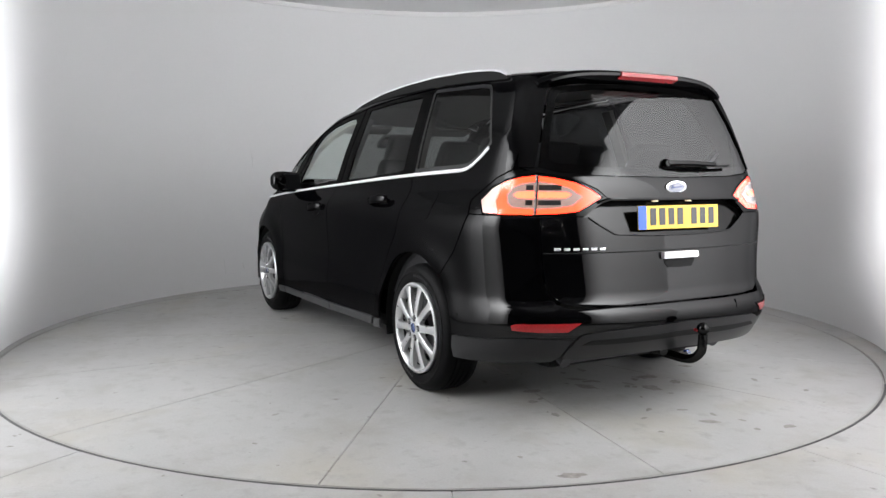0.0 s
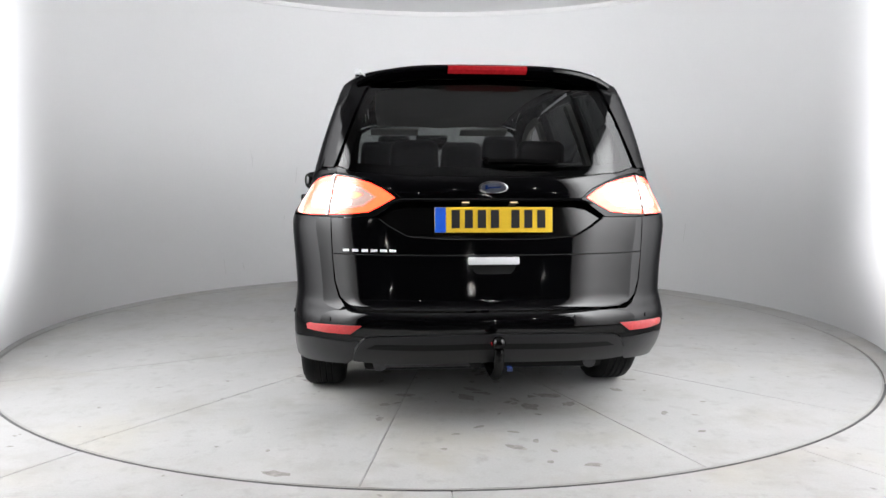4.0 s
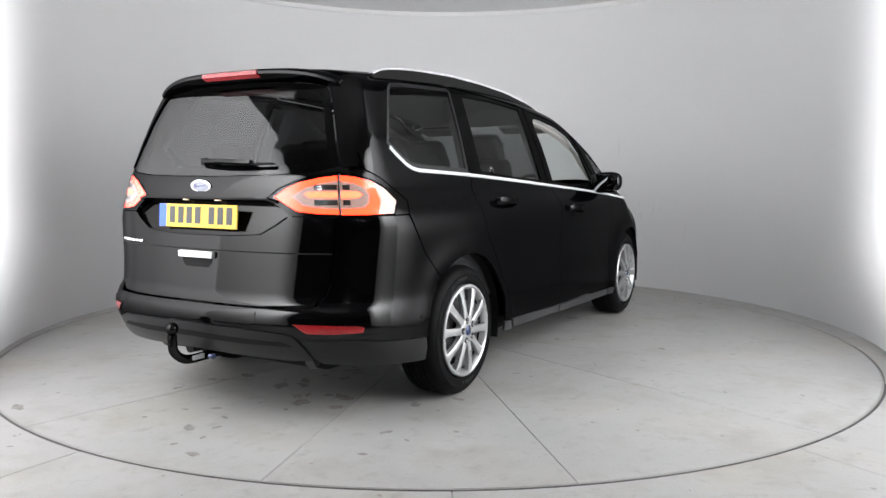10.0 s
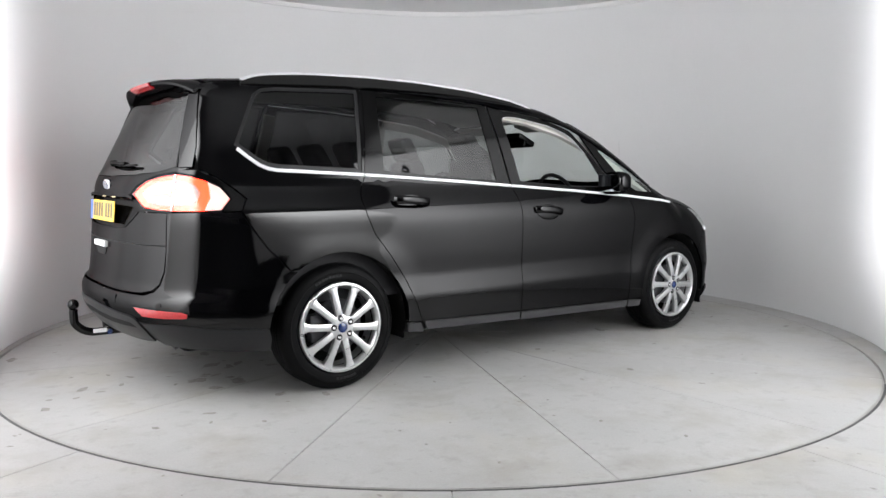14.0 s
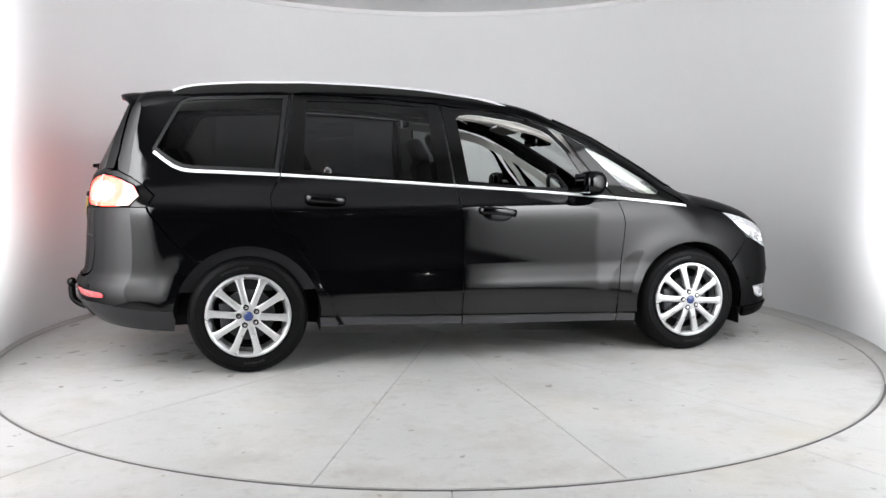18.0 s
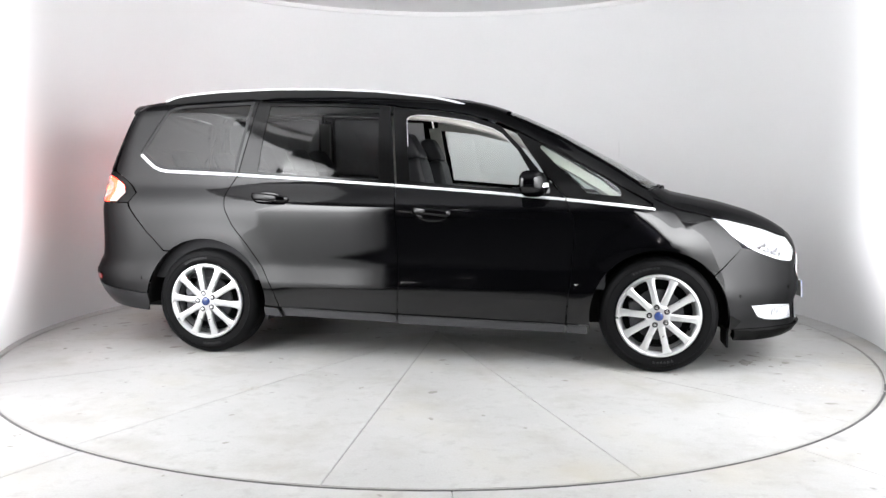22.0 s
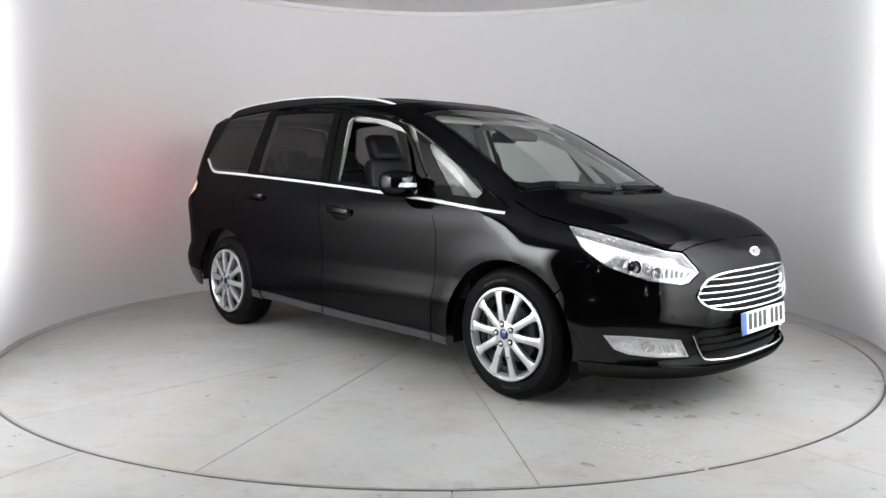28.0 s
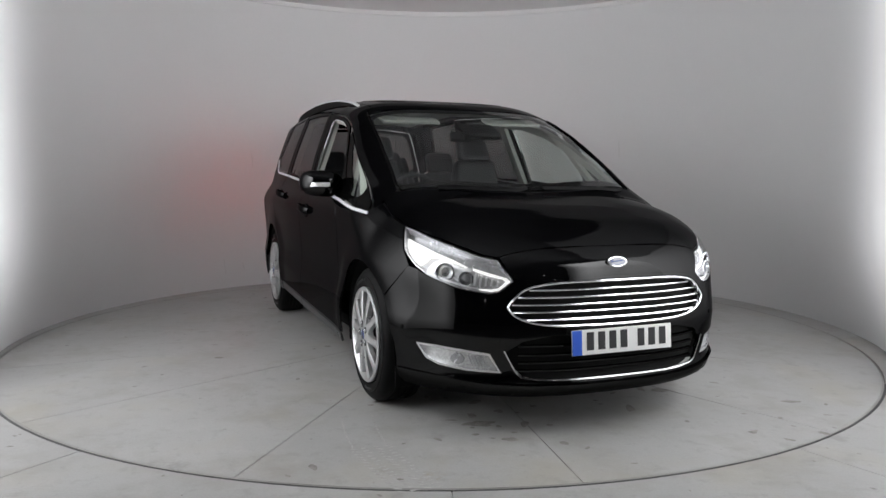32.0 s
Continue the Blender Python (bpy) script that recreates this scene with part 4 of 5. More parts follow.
fin = sheet(half([(0.70, 1.197), (0.748, 1.2), (0.728, 1.3), (0.686, 1.42), (0.636, 1.53), (0.598, 1.60), (0.535, 1.588), (0.562, 1.55), (0.613, 1.43), (0.656, 1.31)]), by_rear, flip=True, proud=0.007, thick=0.03)
for f in (fin, mirrored(fin)):
    skin_part("side_fin", f, HANDLE, gate, "gloss black fin beside the rear window")
# plate recess: a shelf that slopes back under the ledge, with lights


def recess_floor(y, z):
    return by_rear(y, z) + np.stack([0.008 + 0.036 * np.clip((np.atleast_1d(z) - 0.886) / 0.17, 0, 1), 0 * np.atleast_1d(z), 0 * np.atleast_1d(z)], -1)


skin_part("plate_recess", both(sheet(half([(0.0, 1.066), (0.41, 1.066), (0.47, 1.04), (0.52, 0.985), (0.46, 0.937), (0.376, 0.892), (0.2, 0.882), (0.0, 0.88)]), recess_floor, flip=True, thick=0)), GLOSSBLACK, gate, "black plate recess")


def across(pts, proud):
    """A line across the tail, from one side to the other, with normals."""
    k = np.linspace(0, len(pts) - 1, 40)
    p, n = on_skin(np.stack([-np.interp(k, range(len(pts)), [q[0] for q in pts]), np.interp(k, range(len(pts)), [q[1] for q in pts])], -1), by_rear, proud)
    n = np.array(n)
    return np.concatenate([p[::-1], p[1:] * [1, -1, 1]]), [Vector(v) for v in np.concatenate([n[::-1], n[1:] * [1, -1, 1]])]


p, n = across([(0.0, 1.055), (0.2, 1.055), (0.395, 1.055), (0.45, 1.042)], 0.008)
part("plate_hood", sweep(p, [(-0.007, -0.03), (0.007, -0.03), (0.007, 0.004), (0.0, 0.007), (-0.007, 0.004)], n), PAINT, gate, "ledge above the number plate")
p, n = across([(0.0, 0.884), (0.2, 0.886), (0.374, 0.896), (0.452, 0.939), (0.503, 0.974)], 0.002)
part("recess_lip", sweep(p, [(-0.004, -0.012), (0.004, -0.012), (0.004, 0.001), (0.0, 0.003), (-0.004, 0.001)], n), PAINT, gate)
for y in (-0.095, 0.12):
    q, _ = on_skin([(y, 1.046)], by_rear, -0.018)
    part("plate_light", box(0.012, 0.03, 0.005, Matrix.Translation(q[0])), PLATELIGHT, gate, "small warm plate light")
# seam across the gate
p, n = across([(0.0, 0.814), (0.35, 0.814), (0.702, 0.814)], 0.0018)
bm = sweep(p, [(-0.003, -0.006), (0.003, -0.006), (0.003, 0.0), (-0.003, 0.0)], n)
part("gate_seam", bm, UNDER, gate)
# handle
part("gate_handle", box(0.03, 0.225, 0.032, Matrix.Translation((-2.338, 0, 0.79)), 0.008), SATIN, gate, "satin chrome tailgate handle")
skin_part("handle_recess", both(sheet(half([(0.0, 0.775), (0.10, 0.775), (0.092, 0.75), (0.075, 0.732), (0.0, 0.73)]), by_rear, flip=True, proud=0.003, thick=0.004)), UNDER, gate)


def badge(name, m, parent, k=1.0):
    """Oval badge with a bright rim; m looks outwards along its x axis."""
    bm = lathe([(0.0, 0.012), (0.05, 0.0115), (0.056, 0.009), (0.0565, 0.0)], 36, "X")
    bmesh.ops.transform(bm, matrix=m @ Matrix.Diagonal((1, 1.16 * k, 0.54 * k, 1)), verts=bm.verts)
    b = part(name, bm, CHROME, parent, "oval blue badge with a bright rim")
    bm = lathe([(0.0, 0.0145), (0.047, 0.0138), (0.048, 0.010)], 36, "X")
    bmesh.ops.transform(bm, matrix=m @ Matrix.Diagonal((1, 1.16 * k, 0.48 * k, 1)), verts=bm.verts)
    part("badge_field", bm, BADGEFIELD, b)
    bm = bmesh.new()
    add(bm, box(0.002, 0.066 * k, 0.006, m @ pose(0.0155, 0, 0.002, 4)))
    add(bm, box(0.002, 0.012, 0.018, m @ pose(0.0155, -0.03, 0.003)))
    part("badge_bar", bm, BADGEBLUE, b)


badge("rear_badge", pose(-2.293, 0, 1.11, 0, 8, 180), gate)
# model lettering as plain bright bars
for i in range(6):
    q, n = on_skin([(0.645 - 0.041 * i, 0.832)], by_rear, 0.003)
    turn = Vector((-1, 0, 0)).rotation_difference(Vector((n[0].x, n[0].y, 0))).to_matrix().to_4x4()
    part("lettering_bar", box(0.004, 0.029, 0.012, Matrix.Translation(q[0]) @ turn, 0.001, 1), SATIN, gate)


def number_plate(name, m, ground, parent, label):
    """A flat plate with a blue end band and characters as plain bars; its face looks along -y of m."""
    plate = part(name, box(0.52, 0.006, 0.111, m, 0.002, 1), ground, parent, label)
    part("blue_band", box(0.048, 0.002, 0.109, m @ pose(-0.235, -0.0035, 0)), PLATEBLUE, plate)
    for i in range(7):
        x = -0.168 + 0.0575 * i + (0.033 if i > 3 else 0)
        part("character_bar", box(0.036, 0.0015, 0.079, m @ pose(x, -0.0036, 0.004)), PLATEINK, plate)
    return plate


number_plate("rear_plate", pose(-2.326, 0, 0.969, 0, 0, -90) @ pose(0, 0, 0, -4), YELLOW, gate, "yellow rear number plate")
# rear wiper
wiper = part("rear_wiper", sweep([(-2.262, 0.02, 1.225), (-2.275, -0.1, 1.226), (-2.272, -0.22, 1.222), (-2.265, -0.29, 1.22)], [(-0.011, -0.012), (0.011, -0.012), (0.008, 0.012), (-0.008, 0.012)], (-1, 0, 0.3)), GLOSSBLACK, gate, "black rear wiper arm")
part("blade", sweep([(-2.262, -0.1, 1.214), (-2.262, -0.3, 1.212), (-2.245, -0.41, 1.213)], [(-0.004, -0.008), (0.004, -0.008), (0.004, 0.008), (-0.004, 0.008)], (-1, 0, 0.3)), RUBBER, wiper)
part("pivot", lathe([(0.0, 0.03), (0.016, 0.028), (0.02, 0.0)], 16, "X"), GLOSSBLACK, wiper).matrix_basis = pose(-2.24, 0.02, 1.225, 0, 0, 180)
# roof spoiler with the high brake light
bm = bmesh.new()
rows = []
for i in range(25):
    y = -0.60 + 1.2 * i / 24
    u = abs(y) / 0.6
    dz = -0.012 * u ** 2 - 0.055 * u ** 5
    dx = 0.10 * u ** 3
    rows.append([bm.verts.new((x + dx, y, z + dz)) for x, z in ((-1.945, 1.679), (-2.03, 1.677), (-2.095, 1.668), (-2.108, 1.658), (-2.104, 1.645), (-2.06, 1.632), (-2.02, 1.612), (-1.96, 1.62))])
for a, b in zip(rows, rows[1:]):
    for k in range(8):
        bm.faces.new((a[k], a[(k + 1) % 8], b[(k + 1) % 8], b[k]))
bm.faces.new(rows[0])
bm.faces.new(rows[-1][::-1])
spoiler = part("roof_spoiler", bm, PAINT, gate, "gloss black roof spoiler")
bm = bmesh.new()
rows = []
for i in range(13):
    y = -0.182 + 0.364 * i / 12
    dx = 0.10 * (abs(y) / 0.6) ** 3
    rows.append([bm.verts.new((x + dx, y, z)) for x, z in ((-2.095, 1.667), (-2.114, 1.659), (-2.112, 1.642), (-2.08, 1.628))])
for a, b in zip(rows, rows[1:]):
    for k in range(4):
        bm.faces.new((a[k], a[(k + 1) % 4], b[(k + 1) % 4], b[k]))
bm.faces.new(rows[0])
bm.faces.new(rows[-1][::-1])
part("high_brake_light", bm, BRAKE, spoiler, "long red high-level brake light")

# tail lamps: half on the gate, half on the body
IN_LAMP = [(-2.80, 1.066), (-2.72, 1.108), (-2.64, 1.135), (-2.52, 1.156), (-2.402, 1.167), (-2.402, 0.986), (-2.55, 0.99), (-2.66, 0.999), (-2.73, 1.03)]
OUT_LAMP = [(-2.392, 1.168), (-2.29, 1.160), (-2.19, 1.141), (-2.087, 1.105), (-2.012, 1.048), (-2.045, 0.99), (-2.2, 0.985), (-2.392, 0.985)]
for k, (outline, core, bar) in enumerate(((IN_LAMP,
                                           [(-2.68, 1.068), (-2.6, 1.105), (-2.5, 1.125), (-2.408, 1.134), (-2.408, 1.016), (-2.52, 1.02), (-2.62, 1.03)],
                                           [(-2.61, 1.078), (-2.58, 1.088), (-2.408, 1.09), (-2.408, 1.062), (-2.58, 1.062)]),
                                          (OUT_LAMP,
                                           [(-2.386, 1.132), (-2.31, 1.126), (-2.24, 1.108), (-2.205, 1.075), (-2.215, 1.04), (-2.25, 1.022), (-2.386, 1.018)],
                                           [(-2.386, 1.092), (-2.28, 1.09), (-2.25, 1.076), (-2.28, 1.062), (-2.386, 1.060)]))):
    name = ("inner_tail_lamp", "outer_tail_lamp")[k]
    lamps = pair(name, outline, LENS, gate if k == 0 else car, "lit red and clear tail lamp", gap=0.0, step=0.03, proud=0.004, thick=0)
    pair("lamp_shell", outline, PLASTIC, lamps, gap=0.003, step=0.03, proud=-0.032, thick=-0.03)
    pair("light_band", outline, GLOW, lamps, "glowing red light band", gap=0.004, step=0.03, proud=-0.006, thick=0.006, holes=[core])
    pair("reflector", core, LAMPCLEAR, lamps, "clear lens over silver", gap=-0.004, step=0.03, proud=-0.003, thick=0.008)
    pair("centre_bar", bar, GLOWSOFT, lamps, "glowing centre bar", gap=0.0, step=0.03, proud=0.0, thick=0.01)
    if k:
        pair("lamp_tip", [(-2.165, 1.128), (-2.09, 1.1), (-2.018, 1.048), (-2.048, 0.994), (-2.15, 0.991), (-2.128, 1.05)], PALEGLOW, lamps, "pale lit end of the lamp", gap=0.0, step=0.03, proud=-0.001, thick=0.008)
        pair("lamp_joint", [(-2.397, 1.166), (-2.386, 1.166), (-2.386, 0.987), (-2.397, 0.987)], LAMPGREY, lamps, gap=0.0, step=0.03, proud=0.002, thick=0.01)
    for z0 in (1.098, 1.03):
        a, b = (-2.55, -2.41) if k == 0 else (-2.375, -2.33)
        pair("chrome_tube", [(a, z0), (b, z0), (b, z0 + 0.022), (a, z0 + 0.022)], CHROME, lamps, gap=0.0, step=0.03, proud=-0.0005, thick=0.01)
pair("lamp_surround", [(-2.235, 1.188), (-2.12, 1.15), (-2.03, 1.102), (-1.93, 1.045), (-1.932, 0.985), (-2.04, 0.984), (-2.006, 1.048), (-2.085, 1.11), (-2.19, 1.147), (-2.29, 1.166), (-2.394, 1.175), (-2.36, 1.186)], GLOSSBLACK, car, "gloss black lamp surround", gap=0.001, proud=-0.001)
pair("lamp_surround", [(-2.83, 1.058), (-2.76, 1.1), (-2.67, 1.13), (-2.53, 1.16), (-2.40, 1.172), (-2.40, 1.168), (-2.52, 1.157), (-2.64, 1.136), (-2.72, 1.109), (-2.802, 1.066), (-2.73, 1.029), (-2.66, 0.998), (-2.4, 0.985), (-2.4, 0.979), (-2.70, 0.98), (-2.76, 1.02)], GLOSSBLACK, gate, gap=0.0, proud=-0.001)

# rear bumper
bumper = centred("rear_bumper", tail(0.482, 0.50, 0.53, 0.55, 0.568) + [(-2.9, 0.566), (-2.62, 0.566), (-2.54, 0.585), (-2.49, 0.62), (-2.452, 0.69), (-2.436, 0.8), (-2.424, 0.975), (-2.2, 0.979), (-1.935, 0.979)]
                 + L((-1.758, 0.79), (-1.636, 0.668)) + arc(RW, 0.335, 0.418, 128, 168, 8) + L((-1.76, 0.388), (-1.95, 0.405)) + [(-2.34, 0.435), (-2.66, 0.432), (-2.70, 0.452), (-2.75, 0.462), (-3.0, 0.474)], PAINT, car, "gloss black rear bumper")
trim = pair("bumper_lower_trim", [(-2.66, 0.428), (-2.34, 0.431)] + L((-1.95, 0.401), (-1.76, 0.384), (-1.748, 0.33), (-1.755, 0.274), (-1.95, 0.285)) + [(-2.3, 0.30), (-2.50, 0.31), (-2.56, 0.335), (-2.61, 0.39)], PLASTIC, bumper, "grey plastic lower bumper", gap=0.0)
diff = centred("diffuser", tail(0.478, 0.45, 0.42, 0.40, 0.37, 0.342)[::-1] + [(-3.0, 0.470), (-2.76, 0.459), (-2.70, 0.448), (-2.665, 0.425), (-2.615, 0.385), (-2.565, 0.335), (-2.7, 0.33), (-3.0, 0.338)], PLASTIC, bumper, "grey plastic centre diffuser", proud=0.008)
# groove as a darker sheet laid on top, its shade put into the colour
centred("diffuser_groove_shade", tail(0.436, 0.41)[::-1] + [(-3.0, 0.43), (-2.76, 0.425), (-2.70, 0.405), (-3.0, 0.404)], UNDER, diff, proud=0.0095, thick=0.002)
pair("rear_reflector", [(-2.70, 0.507), (-2.5, 0.503), (-2.30, 0.497), (-2.262, 0.488), (-2.268, 0.466), (-2.45, 0.463), (-2.62, 0.466)], REFLECTOR, bumper, "red bumper reflector", gap=0.0, proud=0.004, step=0.03)
pair("reflector_bezel", [(-2.725, 0.514), (-2.5, 0.510), (-2.30, 0.504), (-2.25, 0.492), (-2.258, 0.459), (-2.45, 0.456), (-2.635, 0.459)], GLOSSBLACK, bumper, gap=0.0, proud=0.0015, step=0.03, thick=0.006)
for sd in (-1, 1):
    for s, z in ((-2.47, 0.525), (-1.83, 0.49)):
        q, n = on_skin([(s, z)], by_flank, 0.0)
        bm = lathe([(0.0, 0.003), (0.009, 0.003), (0.010, 0.0)], 14, "X")
        turn = Vector((1, 0, 0)).rotation_difference(n[0]).to_matrix().to_4x4()
        mm = Matrix.Translation(q[0]) @ turn
        bmesh.ops.transform(bm, matrix=(Matrix.Diagonal((1, -1, 1, 1)) if sd > 0 else Matrix()) @ mm, verts=bm.verts)
        part("parking_sensor", bm, GLOSSBLACK, bumper)
cover = sheet([(-2.965, 0.553), (-2.925, 0.553), (-2.925, 0.512), (-2.965, 0.512)], by_flank, 0.02, proud=0.001, thick=0.003)
skin_part("towing_eye_cover", cover, PAINT, bumper)
# detachable tow bar
tow = part("tow_bar", sweep([Vector(q) for q in rounded([(-2.15, 0.0, 0.30), (-2.30, 0.0, 0.295), (-2.42, 0.0, 0.30), (-2.485, 0.0, 0.345), (-2.495, 0.0, 0.40), (-2.495, 0.0, 0.43)], 5, False)], disc(0.022, 12), (0, 1, 0)), GLOSSBLACK, car, "black swan-neck tow bar")
bm = bmesh.new()
bmesh.ops.create_uvsphere(bm, u_segments=20, v_segments=12, radius=0.029, matrix=Matrix.Translation((-2.495, 0, 0.458)))
part("tow_ball", bm, GLOSSBLACK, tow, "black ball cover")
part("red_mark", box(0.02, 0.012, 0.014, pose(-2.478, 0.024, 0.452), 0.003), REFLECTOR, tow)
part("tow_socket", lathe([(0.0, -0.03), (0.026, -0.03), (0.028, 0.03), (0.0, 0.03)], 16, "X"), UNDER, tow).matrix_basis = pose(-2.3, 0.075, 0.33)
part("release_knob", lathe([(0.0, -0.012), (0.014, -0.012), (0.014, 0.012), (0.0, 0.012)], 14, "Y"), BADGEBLUE, tow, "blue release knob").matrix_basis = pose(-2.33, -0.075, 0.305)
part("white_tag", box(0.07, 0.004, 0.022, pose(-2.37, -0.028, 0.305)), WHITEP, tow)

# ---- the nose ----
GRILLE = [(2.784, 0.594), (2.81, 0.625), (2.86, 0.662), (2.927, 0.683), (3.078, 0.698)] + nose(0.701)
GRILLE_LOW = nose(0.511) + [(3.092, 0.514), (2.96, 0.524), (2.874, 0.541), (2.815, 0.565)]
FOG = [(2.18, 0.402), (2.336, 0.403), (2.5, 0.395), (2.673, 0.383), (2.737, 0.308), (2.524, 0.312), (2.33, 0.325), (2.25, 0.345)]
LOWER = [(2.775, 0.392), (2.80, 0.355), (2.835, 0.31), (2.868, 0.288), (2.95, 0.279), (3.088, 0.274)] + nose(0.274, 0.32, 0.36, 0.40, 0.44, 0.468) + [(3.05, 0.466), (2.88, 0.44)]
HEAD = T((1.804, -0.794), (1.90, -0.769), (1.989, -0.740), (2.112, -0.678), (2.227, -0.591), (2.275, -0.530)) + [(2.794, 0.722), (2.806, 0.705), (2.73, 0.659), (2.68, 0.650), (2.53, 0.663), (2.46, 0.671), (2.35, 0.692), (2.242, 0.716), (2.14, 0.752), (2.06, 0.795), (2.021, 0.823)]
fb = nose(0.222, 0.25, 0.268)[::1] + [(3.088, 0.268), (2.95, 0.273), (2.86, 0.283), (2.828, 0.306), (2.79, 0.352), (2.765, 0.395), (2.875, 0.447), (3.05, 0.473)] + nose(0.475, 0.49, 0.505) \
    + [(3.09, 0.508), (2.96, 0.518), (2.87, 0.536), (2.81, 0.561), (2.776, 0.594), (2.804, 0.628), (2.855, 0.667), (2.925, 0.689), (3.075, 0.704)] + nose(0.707, 0.74, 0.78) \
    + T((2.311, -0.01), (2.310, -0.11), (2.302, -0.344), (2.284, -0.469), (2.274, -0.520)) + [(2.799, 0.725), (2.811, 0.704), (2.733, 0.655), (2.68, 0.646), (2.53, 0.659), (2.46, 0.667), (2.35, 0.688), (2.242, 0.712), (2.15, 0.741)] \
    + L((1.97, 0.748)) + arc(FW, 0.335, 0.398, 39, -8, 8) + L((1.91, 0.27)) + [(2.2, 0.262), (2.521, 0.262), (2.7, 0.255), (2.886, 0.246), (3.1, 0.232)]
nosebar = centred("front_bumper", fb, PAINT, car, "gloss black front bumper", holes=[[(2.16, 0.408), (2.336, 0.41), (2.5, 0.402), (2.678, 0.39), (2.747, 0.303), (2.524, 0.305), (2.33, 0.318), (2.235, 0.340)]])
lip = centred("front_lip", nose(0.20, 0.23, 0.252)[::1] + [(3.1, 0.252), (2.886, 0.254), (2.7, 0.262), (2.521, 0.27), (2.2, 0.272)] + L((1.93, 0.275), (1.93, 0.215)) + [(2.2, 0.205), (2.52, 0.205), (2.886, 0.20)], GLOSSBLACK, nosebar, "black lower lip", proud=0.012, thick=0.04)
grille = centred("front_grille", GRILLE + nose(0.68, 0.64, 0.6, 0.56, 0.53) + GRILLE_LOW, UNDER, car, "trapezoid grille with five chrome bars", proud=-0.035, thick=0)
p, n = on_skin([q for q in rounded(GRILLE[::-1], 4, False)][1:-1] + [q for q in rounded([GRILLE[0]] + GRILLE_LOW[::-1], 4, False)], by_flank, 0.004)
half_p = np.concatenate([[[p[0][0], 0, p[0][2]]], p, [[p[-1][0], 0, p[-1][2]]]])
half_n = [Vector((1, 0, 0))] + n + [Vector((1, 0, 0))]
ring = np.concatenate([half_p, half_p[1:-1][::-1] * [1, -1, 1]])
ringn = half_n + [Vector((v.x, -v.y, v.z)) for v in half_n[1:-1][::-1]]
part("grille_frame", sweep(ring, [(-0.0055, -0.03), (0.0055, -0.03), (0.0045, 0.002), (0.0, 0.0045), (-0.0045, 0.002)], ringn, True), CHROME, grille, "chrome grille surround")
for i in range(5):
    z = 0.668 - 0.0315 * i
    smin = [2.90, 2.84, 2.81, 2.815, 2.875][i]
    p, n = on_skin([(s, z) for s in np.linspace(smin, nose(z)[0][0] - 0.02, 12)], by_flank, -0.006)
    full = np.concatenate([p, [[p[-1][0] + 0.001, 0, z]], p[::-1] * [1, -1, 1]])
    bar = part("grille_bar", sweep(full, [(-0.0045, -0.012), (0.0045, -0.012), (0.0036, 0.0), (0.0, 0.002), (-0.0036, 0.0)], [Vector(v) for v in n] + [Vector((1, 0, 0))] + [Vector((v.x, -v.y, v.z)) for v in n[::-1]]), CHROME, grille, "chrome grille bar")
low = centred("lower_grille", LOWER, UNDER, car, "black lower grille", proud=-0.03, thick=0)
for z in (0.31, 0.345, 0.38, 0.42):
    p, n = on_skin([(s, z) for s in np.linspace(2.845, nose(z)[0][0] - 0.02, 10)], by_flank, -0.012)
    full = np.concatenate([p, [[p[-1][0] + 0.001, 0, z]], p[::-1] * [1, -1, 1]])
    part("lower_bar", sweep(full, [(-0.006, -0.014), (0.006, -0.014), (0.004, 0.0), (-0.004, 0.0)], [Vector(v) for v in n] + [Vector((1, 0, 0))] + [Vector((v.x, -v.y, v.z)) for v in n[::-1]]), GLOSSBLACK, low)
p, n = on_skin(rounded([(2.765, 0.405), (2.79, 0.366), (2.832, 0.31), (2.87, 0.286), (2.96, 0.277), (3.088, 0.272), (nose(0.272)[0][0] - 0.01, 0.272)], 4, False), by_flank, 0.004)
full = np.concatenate([p, p[:-1][::-1] * [1, -1, 1]])
part("chrome_lip", sweep(full, [(-0.0036, -0.01), (0.0036, -0.01), (0.003, 0.002), (-0.003, 0.002)], [Vector(v) for v in n] + [Vector((v.x, -v.y, v.z)) for v in n[:-1][::-1]]), CHROME, low, "thin chrome line under the lower grille")
number_plate("front_plate", pose(2.458, 0, 0.440, 0, 0, 90) @ pose(0, 0, 0, -4), WHITEP, nosebar, "white front number plate")
badge("front_badge", pose(2.392, 0, 0.778, 0, -16, 0), nosebar, 0.82)

# headlamps
heads = pair("headlamp", HEAD, LENS, car, "clear swept-back headlamp, running light lit", gap=0.001, step=0.03, proud=0.001, thick=0)
pair("housing", HEAD, LAMPGREY, heads, "bright silver housing", gap=0.006, step=0.03, proud=-0.045, thick=0)
pair("side_wall", HEAD, LAMPGREY, heads, gap=0.002, step=0.03, proud=-0.003, thick=0.045, holes=[shrink(HEAD, 0.007)])
pair("running_light", [(1.99, 0.885), (2.19, 0.846), (2.40, 0.802), (2.52, 0.768), (2.50, 0.760), (2.40, 0.782), (2.28, 0.80), (2.22, 0.79), (2.19, 0.765), (2.16, 0.752), (2.10, 0.778), (2.04, 0.815)], DAYLIGHT, heads, "lit white running light", gap=0.004, step=0.03, proud=-0.02, thick=0.01)
pair("light_guide", [(2.55, 0.762), (2.68, 0.738), (2.765, 0.722), (2.79, 0.705), (2.73, 0.668), (2.68, 0.660), (2.60, 0.666), (2.60, 0.672), (2.68, 0.670), (2.72, 0.677), (2.762, 0.704), (2.745, 0.715), (2.66, 0.728), (2.55, 0.752)], DAYLIGHT, heads, gap=0.0, step=0.03, proud=-0.012, thick=0.008)
